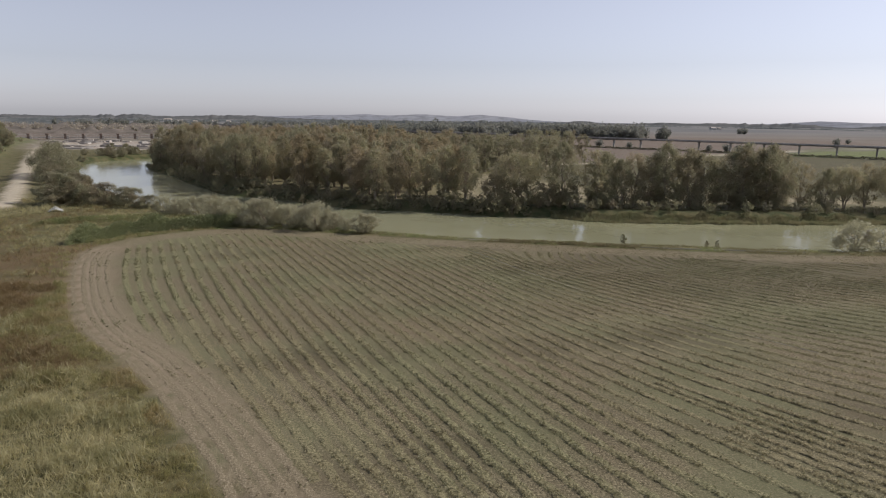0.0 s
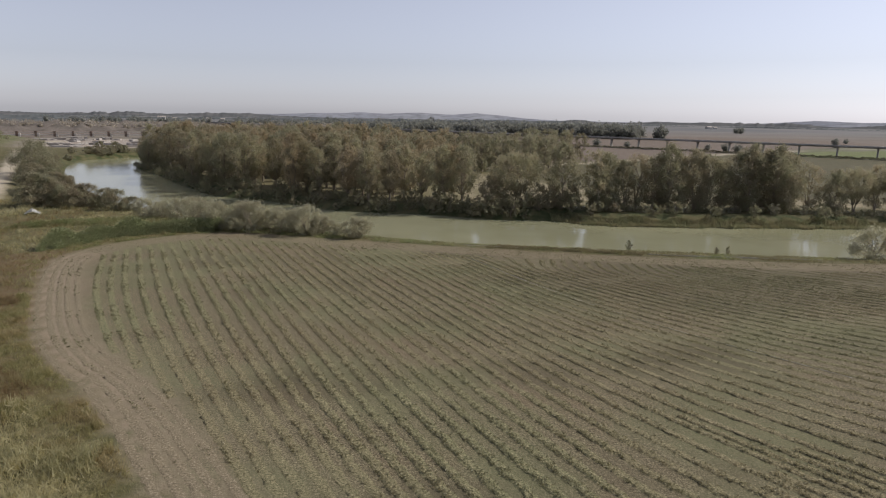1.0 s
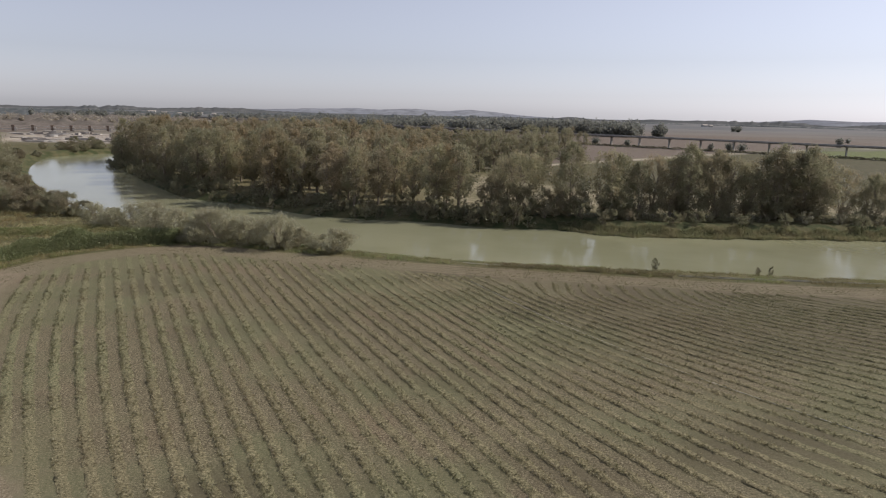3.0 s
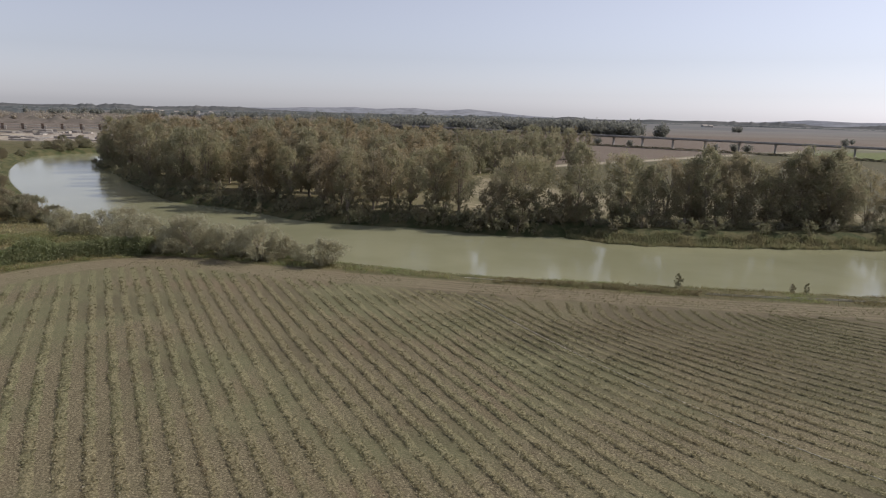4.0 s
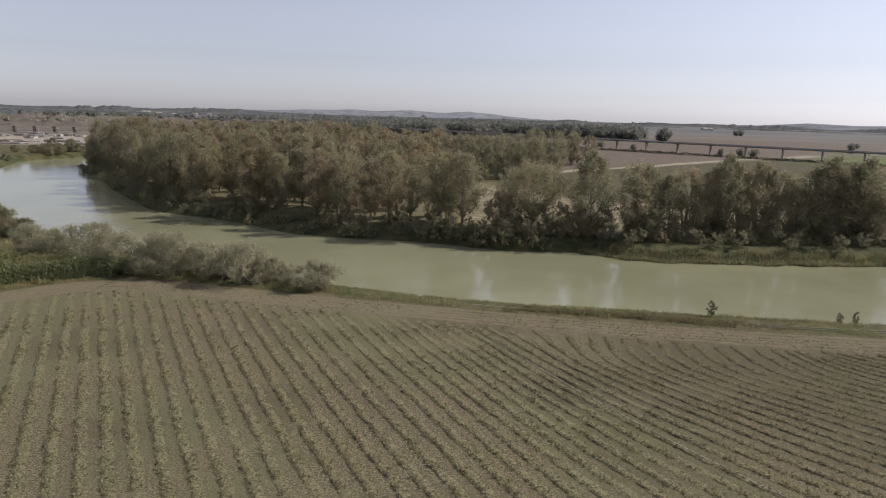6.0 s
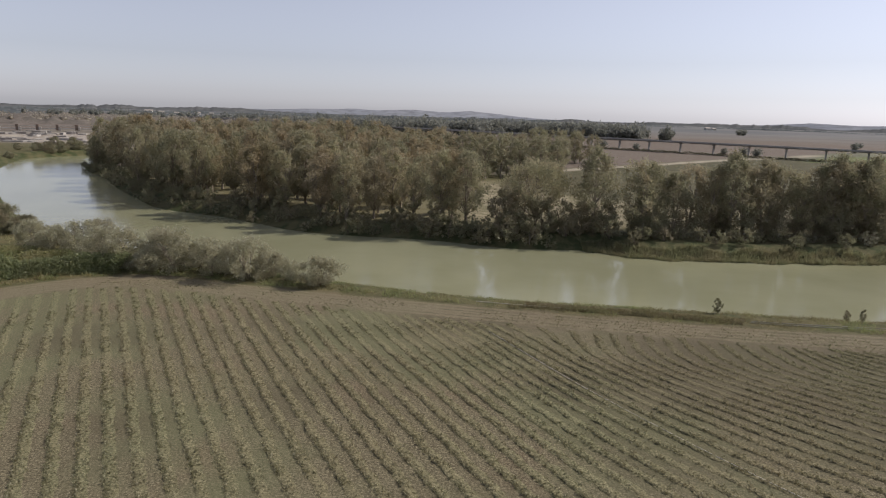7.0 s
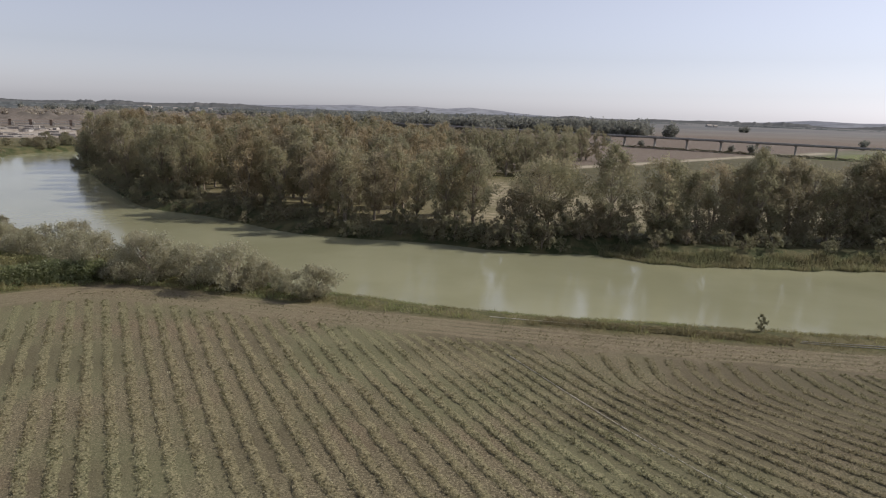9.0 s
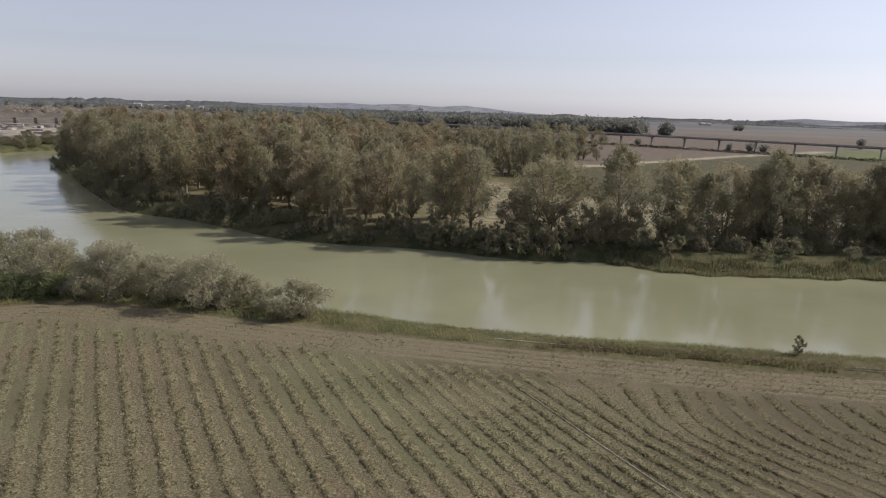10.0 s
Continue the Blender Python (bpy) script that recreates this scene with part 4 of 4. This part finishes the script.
def crop_row(line, width, high, tufts, mound_mat, r, label, name="swath", group="swaths of cut crop"):
    """A low swath of soil and straw with ragged plants on it."""
    seg = np.concatenate(((0,), np.cumsum(np.hypot(*(line[1:] - line[:-1]).T))))
    s = np.arange(0, seg[-1], 0.24)
    line = np.stack((np.interp(s, seg, line[:, 0]), np.interp(s, seg, line[:, 1])), 1)
    n = len(line)
    d = np.gradient(line, axis=0)
    d /= np.hypot(d[:, 0], d[:, 1])[:, None] + 1e-9
    side = np.stack((d[:, 1], -d[:, 0]), 1)
    z0 = ground_height(line[:, 0], line[:, 1])
    high = high * np.clip(0.72 + 0.5 * waves(line[:, 0], line[:, 1], 30, 80) + 0.25 * waves(line[:, 0], line[:, 1], 7, 81), 0.12, 1.3) + 0.012
    inner = np.array([-field_distance(*p) for p in line])
    worn = np.where(line[:, 0] < 4, smooth(5, 19, inner), 1.0)
    high = high * (0.4 + 0.6 * worn)
    cols = []
    # clods and straw heaped unevenly, steeper on one flank
    for o, low, top in ((-0.5, -0.1, -0.1), (-0.36, 0.2, 1.25), (-0.1, 0.3, 1.15), (0.18, 0.1, 1.0), (0.5, -0.1, -0.1)):
        p = line + side * (width * (o + r.normal(0, 0.06, n)))[:, None] + d * r.normal(0, 0.05, (n, 1))
        cols.append(np.column_stack((p, z0 + r.uniform(low, top + 1e-6, n) * high)))
    v = np.stack(cols, 1).reshape(-1, 3)
    i = np.arange(n * 5).reshape(n, 5)
    f = np.stack((i[:-1, :-1].ravel(), i[:-1, 1:].ravel(), i[1:, 1:].ravel(), i[1:, :-1].ravel()), 1)
    root = tagged(new(name, raw_mesh(name, v, f, [mound_mat])), label, "swath", group)
    if tufts:
        k = int(n * 0.24 * tufts)
        s = r.uniform(0, n - 1.001, k)
        j = s.astype(int)
        q = (s - j)[:, None]
        patch = waves(line[j, 0], line[j, 1], 9, 77) + 0.6 * waves(line[j, 0], line[j, 1], 2.2, 78)
        keep = patch + 0.7 * waves(line[j, 0], line[j, 1], 34, 79) + r.normal(0, 0.4, k) > -0.6 + 0.9 * (1 - worn[j])
        j, q = j[keep], q[keep]
        c = line[j] * (1 - q) + line[j + 1] * q + side[j] * (np.where(r.uniform(0, 1, (len(j), 1)) < 0.55, r.normal(-0.32, 0.09, (len(j), 1)), r.uniform(-0.4, 0.5, (len(j), 1))) * width)
        c = np.column_stack((c, z0[j] + high[j] * 0.55))
        m = 3
        c = np.repeat(c, m, 0) + r.normal(0, (0.06, 0.06, 0.0), (len(c) * m, 3))
        c[:, 2] += r.uniform(0, 0.11, len(c))
        v, f = leaf_tris(c, 0.13, 0.08, -0.2, r)
        ob = new("regrowth", raw_mesh("regrowth", v, f, [M_crop]))
        ob.parent = root
        tagged(ob, "ragged green and straw-coloured plants", kind="stuff")
    return root


r3 = np.random.default_rng(51)
ca, sa = math.cos(radians(26)), math.sin(radians(26))
PITCH = 1.413
starts = [(-1.96 + k * PITCH * ca, 66.02 + k * PITCH * sa) for k in range(-34, 40)]
starts += [(x, y) for y in np.arange(20, 100, 1.9) for x in np.arange(-45, 92, 1.9)]
for k, (x0, y0) in enumerate(starts):
    if field_distance(x0, y0) > -5.5 or not free(x0, y0, 0.85):
        continue
    if k >= 74 and not all(free(x0 + a, y0 + b, 0.85) for a, b in ((0.4, 0), (-0.4, 0), (0, 0.4), (0, -0.4))):
        continue
    line = row_line(x0, y0)
    if len(line) < 12:
        continue
    for px, py in line:
        used.setdefault((int(math.floor(px / 0.85)), int(math.floor(py / 0.85))), []).append((px, py))
    line = line + r3.normal(0, 0.05, line.shape)
    crop_row(line, 0.75, 0.062, 21, M_mound, r3, "low swath of cut straw and green regrowth on tilled soil")
# swaths that follow the edge of the field
e = EDGE[(EDGE[:, 1] > 15) & (EDGE[:, 0] < 95)]
d = np.gradient(e, axis=0)
d /= np.hypot(d[:, 0], d[:, 1])[:, None]
for k, off in enumerate((0.6, 1.65, 2.5, 3.3, 4.25)):
    p = e + np.stack((d[:, 1], -d[:, 0]), 1) * off
    seg = np.concatenate(((0,), np.cumsum(np.hypot(*(p[1:] - p[:-1]).T))))
    s = np.arange(0, seg[-1], 0.7)
    line = np.stack((np.interp(s, seg, p[:, 0]), np.interp(s, seg, p[:, 1])), 1)
    line = line + r3.normal(0, 0.04, line.shape)
    turn = int(np.argmax(line[:, 1] > 98))
    crop_row(line[:turn], 0.62, 0.045, 6, M_rim, r3, "pale trodden straw swath along the wild side of the field", "edge_swath", "swaths along the field edge")
    crop_row(line[turn:], 0.62, 0.035, 6, M_track, r3, "flattened pale straw swath along the field edge", "edge_swath", "swaths along the field edge")


# ---- built things ----
def viaduct():
    root = tagged(new("viaduct"), "long grey concrete beam viaduct on slender piers across the plain", "viaduct")
    a, b = np.array((-260.0, 770.0)), np.array((330.0, 293.0))
    L = float(np.hypot(*(b - a)))
    turn = math.degrees(math.atan2(b[1] - a[1], b[0] - a[0]))
    m = (a + b) / 2
    bm = bmesh.new()
    box(bm, m[0], m[1], 6.2, L, 8.6, 0.3, turn, 0.06)
    part("deck", bm, M_concrete, root)
    n = (-math.sin(radians(turn)), math.cos(radians(turn)))
    for s in (-1, 1):
        bm = bmesh.new()
        box(bm, m[0] + s * n[0] * 2.6, m[1] + s * n[1] * 2.6, 5.82, L, 0.8, 0.46, turn, 0.06)
        part("girder", bm, M_concrete, root)
        bm = bmesh.new()
        box(bm, m[0] + s * n[0] * 4.1, m[1] + s * n[1] * 4.1, 6.52, L, 0.25, 0.34, turn, 0.04)
        part("parapet", bm, M_concrete, root)
    bm = bmesh.new()
    box(bm, 0, 0, 2.4, 0.75, 2.2, 5.7, 0, 0.15)
    box(bm, 0, 0, 5.4, 0.95, 5.4, 0.36, 0, 0.08)
    first = part("pier", bm, M_concrete, root)
    k = int(L / 19.2)
    d = (b - a) / L
    for i in range(k + 1):
        ob = first if i == 0 else new("pier", first.data)
        ob.parent = root
        p = a + d * (L - 6 - 19.2 * i)
        ob.matrix_basis = pose(p[0], p[1], 0, 0, 0, turn)


def weir():
    root = tagged(new("weir"), "low weir with rusty brick gate piers and a thin footbridge", "weir")
    a, b = np.array((-330.0, 449.0)), np.array((-165.0, 530.0))
    L = float(np.hypot(*(b - a)))
    turn = math.degrees(math.atan2(b[1] - a[1], b[0] - a[0]))
    m = (a + b) / 2
    bm = bmesh.new()
    box(bm, m[0], m[1], 1.0, L, 3.0, 0.5, turn, 0.05)
    part("sill", bm, M_concrete, root)
    bm = bmesh.new()
    box(bm, m[0], m[1], 2.7, L, 1.4, 0.25, turn, 0.03)
    part("footbridge", bm, M_concrete, root)
    bm = bmesh.new()
    box(bm, 0, 0, 1.6, 1.6, 3.2, 3.4, 0, 0.1)
    box(bm, 0, 0, 3.45, 2.0, 3.6, 0.4, 0, 0.08)
    first = part("pier", bm, M_brick, root)
    bm = bmesh.new()
    box(bm, 1.5, -1.0, 0.9, 1.5, 2.4, 2.6, 0, 0.1)
    cap = part("buttress", bm, M_rubble, first)
    d = (b - a) / L
    for i in range(int(L / 11.2) + 1):
        ob = first if i == 0 else new("pier", first.data)
        if i:
            o2 = new("buttress", cap.data)
            o2.parent = ob
        ob.parent = root
        p = a + d * (2 + 11.2 * i)
        ob.matrix_basis = pose(p[0], p[1], 0, 0, 0, turn)


viaduct()
weir()


def slab(seed):
    """A broken slab of pale concrete with uneven edges."""
    r = np.random.default_rng(seed)
    bm = bmesh.new()
    n = 11
    a = np.sort(r.uniform(0, 6.28, n))
    w = r.uniform(0.65, 1.0, n)
    low = [bm.verts.new((math.cos(t) * k * 1.05, math.sin(t) * k * 1.05, -0.3)) for t, k in zip(a, w)]
    up = [bm.verts.new((math.cos(t) * k, math.sin(t) * k, 1.0 + r.normal(0, 0.12))) for t, k in zip(a, w)]
    for i in range(n):
        j = (i + 1) % n
        bm.faces.new((low[i], low[j], up[j], up[i]))
    mid = bm.verts.new((0, 0, 1.05))
    for i in range(n):
        bm.faces.new((up[i], up[(i + 1) % n], mid))
    me = bpy.data.meshes.new("concrete_slab")
    bm.to_mesh(me)
    bm.free()
    me.materials.append(M_rubble)
    return me


heaps = [slab(k) for k in range(5)]
for k in range(120):
    x, y = r3.uniform(-262, -105), r3.uniform(352, 470)
    if not inside(np.array([x]), np.array([y]), QUARRY)[0]:
        continue
    ob = tagged(new("concrete_slab", heaps[k % 5]), "low pale slab of broken concrete on the quarry floor", "slab", "quarry slabs")
    ob.matrix_basis = pose(x, y, -0.1, 0, 0, r3.uniform(-12, 30)) @ Matrix.Diagonal((r3.uniform(1.5, 9), r3.uniform(1.0, 3.2), r3.uniform(0.3, 1.2), 1))


def house(x, y, w, d, h, turn, scale_label="small whitewashed farmhouse with a clay roof"):
    root = tagged(new("house"), scale_label, "house", "far farmhouses")
    root.matrix_basis = pose(x, y, -float(fall(x, y)), 0, 0, turn)
    bm = bmesh.new()
    box(bm, 0, 0, h / 2 - 0.2, w, d, h + 0.4)
    part("wall", bm, M_wall, root)
    bm = bmesh.new()
    e = 0.5
    c = [bm.verts.new(p) for p in ((-w / 2 - e, -d / 2 - e, h - 0.1), (w / 2 + e, -d / 2 - e, h - 0.1), (w / 2 + e, d / 2 + e, h - 0.1), (-w / 2 - e, d / 2 + e, h - 0.1), (-w / 2 - e, 0, h + d * 0.25), (w / 2 + e, 0, h + d * 0.25))]
    for q in ((0, 1, 5, 4), (2, 3, 4, 5), (1, 2, 5), (3, 0, 4), (3, 2, 1, 0)):
        bm.faces.new([c[i] for i in q])
    part("roof", bm, M_roof, root)
    bm = bmesh.new()
    box(bm, 0, -d / 2 - 0.03, 1.05, 1.1, 0.1, 2.1)
    part("door", bm, M_brick, root)
    for s in (-0.3, 0.3):
        bm = bmesh.new()
        box(bm, s * w, -d / 2 - 0.03, h * 0.55, 1.3, 0.1, 1.2)
        part("window", bm, M_bark, root)


for x, y, w, d, h, t in ((668, 1700, 14, 9, 4.5, 20), (690, 1715, 9, 7, 3.5, 10), (-640, 1650, 12, 8, 4, 30), (-600, 1640, 9, 7, 3.5, 12), (-560, 1660, 13, 8, 4.5, 40), (-520, 1640, 9, 7, 4, 0),
                         (-232, 735, 13, 7, 3.4, 25), (-690, 1700, 18, 10, 6, 10)):
    house(x, y, w, d, h, t)


def white_sheet():
    """A crumpled white sheet thrown over a low frame."""
    bm = bmesh.new()
    n = 12
    grid = [[bm.verts.new((-1.6 + 3.2 * i / n, -0.9 + 1.8 * j / n, max(0.02, (1.25 - abs(-1.1 + 2.2 * i / n) ** 1.2) * (1 - 0.5 * abs(-1 + 2 * j / n)) + 0.12 * math.sin(2.1 * i + 1.3 * j) + 0.07 * math.sin(3.7 * j))))
             for j in range(n + 1)] for i in range(n + 1)]
    for i in range(n):
        for j in range(n):
            bm.faces.new((grid[i][j], grid[i + 1][j], grid[i + 1][j + 1], grid[i][j + 1]))
    bmesh.ops.solidify(bm, geom=bm.faces[:], thickness=0.03)
    me = bpy.data.meshes.new("tarpaulin")
    bm.to_mesh(me)
    bm.free()
    me.materials.append(M_white)
    ob = tagged(new("tarpaulin", me), "crumpled white tarpaulin heap lying in the grass", "tarpaulin")
    z = float(ground_height(np.array([-78.0]), np.array([132.0]))[0])
    ob.matrix_basis = pose(-77.2, 132.2, z, 0, 0, 25) @ Matrix.Diagonal((0.85, 0.85, 0.85, 1))


white_sheet()


def pipe(line, radius, mat=M_pipe):
    """An irrigation pipe lying on the ground."""
    line = chaikin(line)
    z = ground_height(line[:, 0], line[:, 1]) + radius + 0.03
    v, f = tubes([[(np.array((x, y, h)), radius) for (x, y), h in zip(line, z)]], 8)
    tagged(new("irrigation_pipe", raw_mesh("irrigation_pipe", v, f, [mat], shade=True)), "faded grey irrigation pipe lying on the ground" if mat is M_pipe else "thin bleached irrigation hose lying on the ground", "pipe", "pipes beside the river")


pipe([(4.6, 98.8), (8.2, 91.2), (11.5, 84.6), (17.5, 74.5), (23.5, 66.5), (33, 56)], 0.02, M_hose)
pipe([(31, 103.4), (36, 102.6), (44, 102), (54, 101.3)], 0.04)
pipe([(31.4, 103.8), (37, 103.1), (46, 102.4), (56, 101.5)], 0.04)
pipe([(4, 108.6), (9, 107.6), (14, 106.8)], 0.03, M_hose)
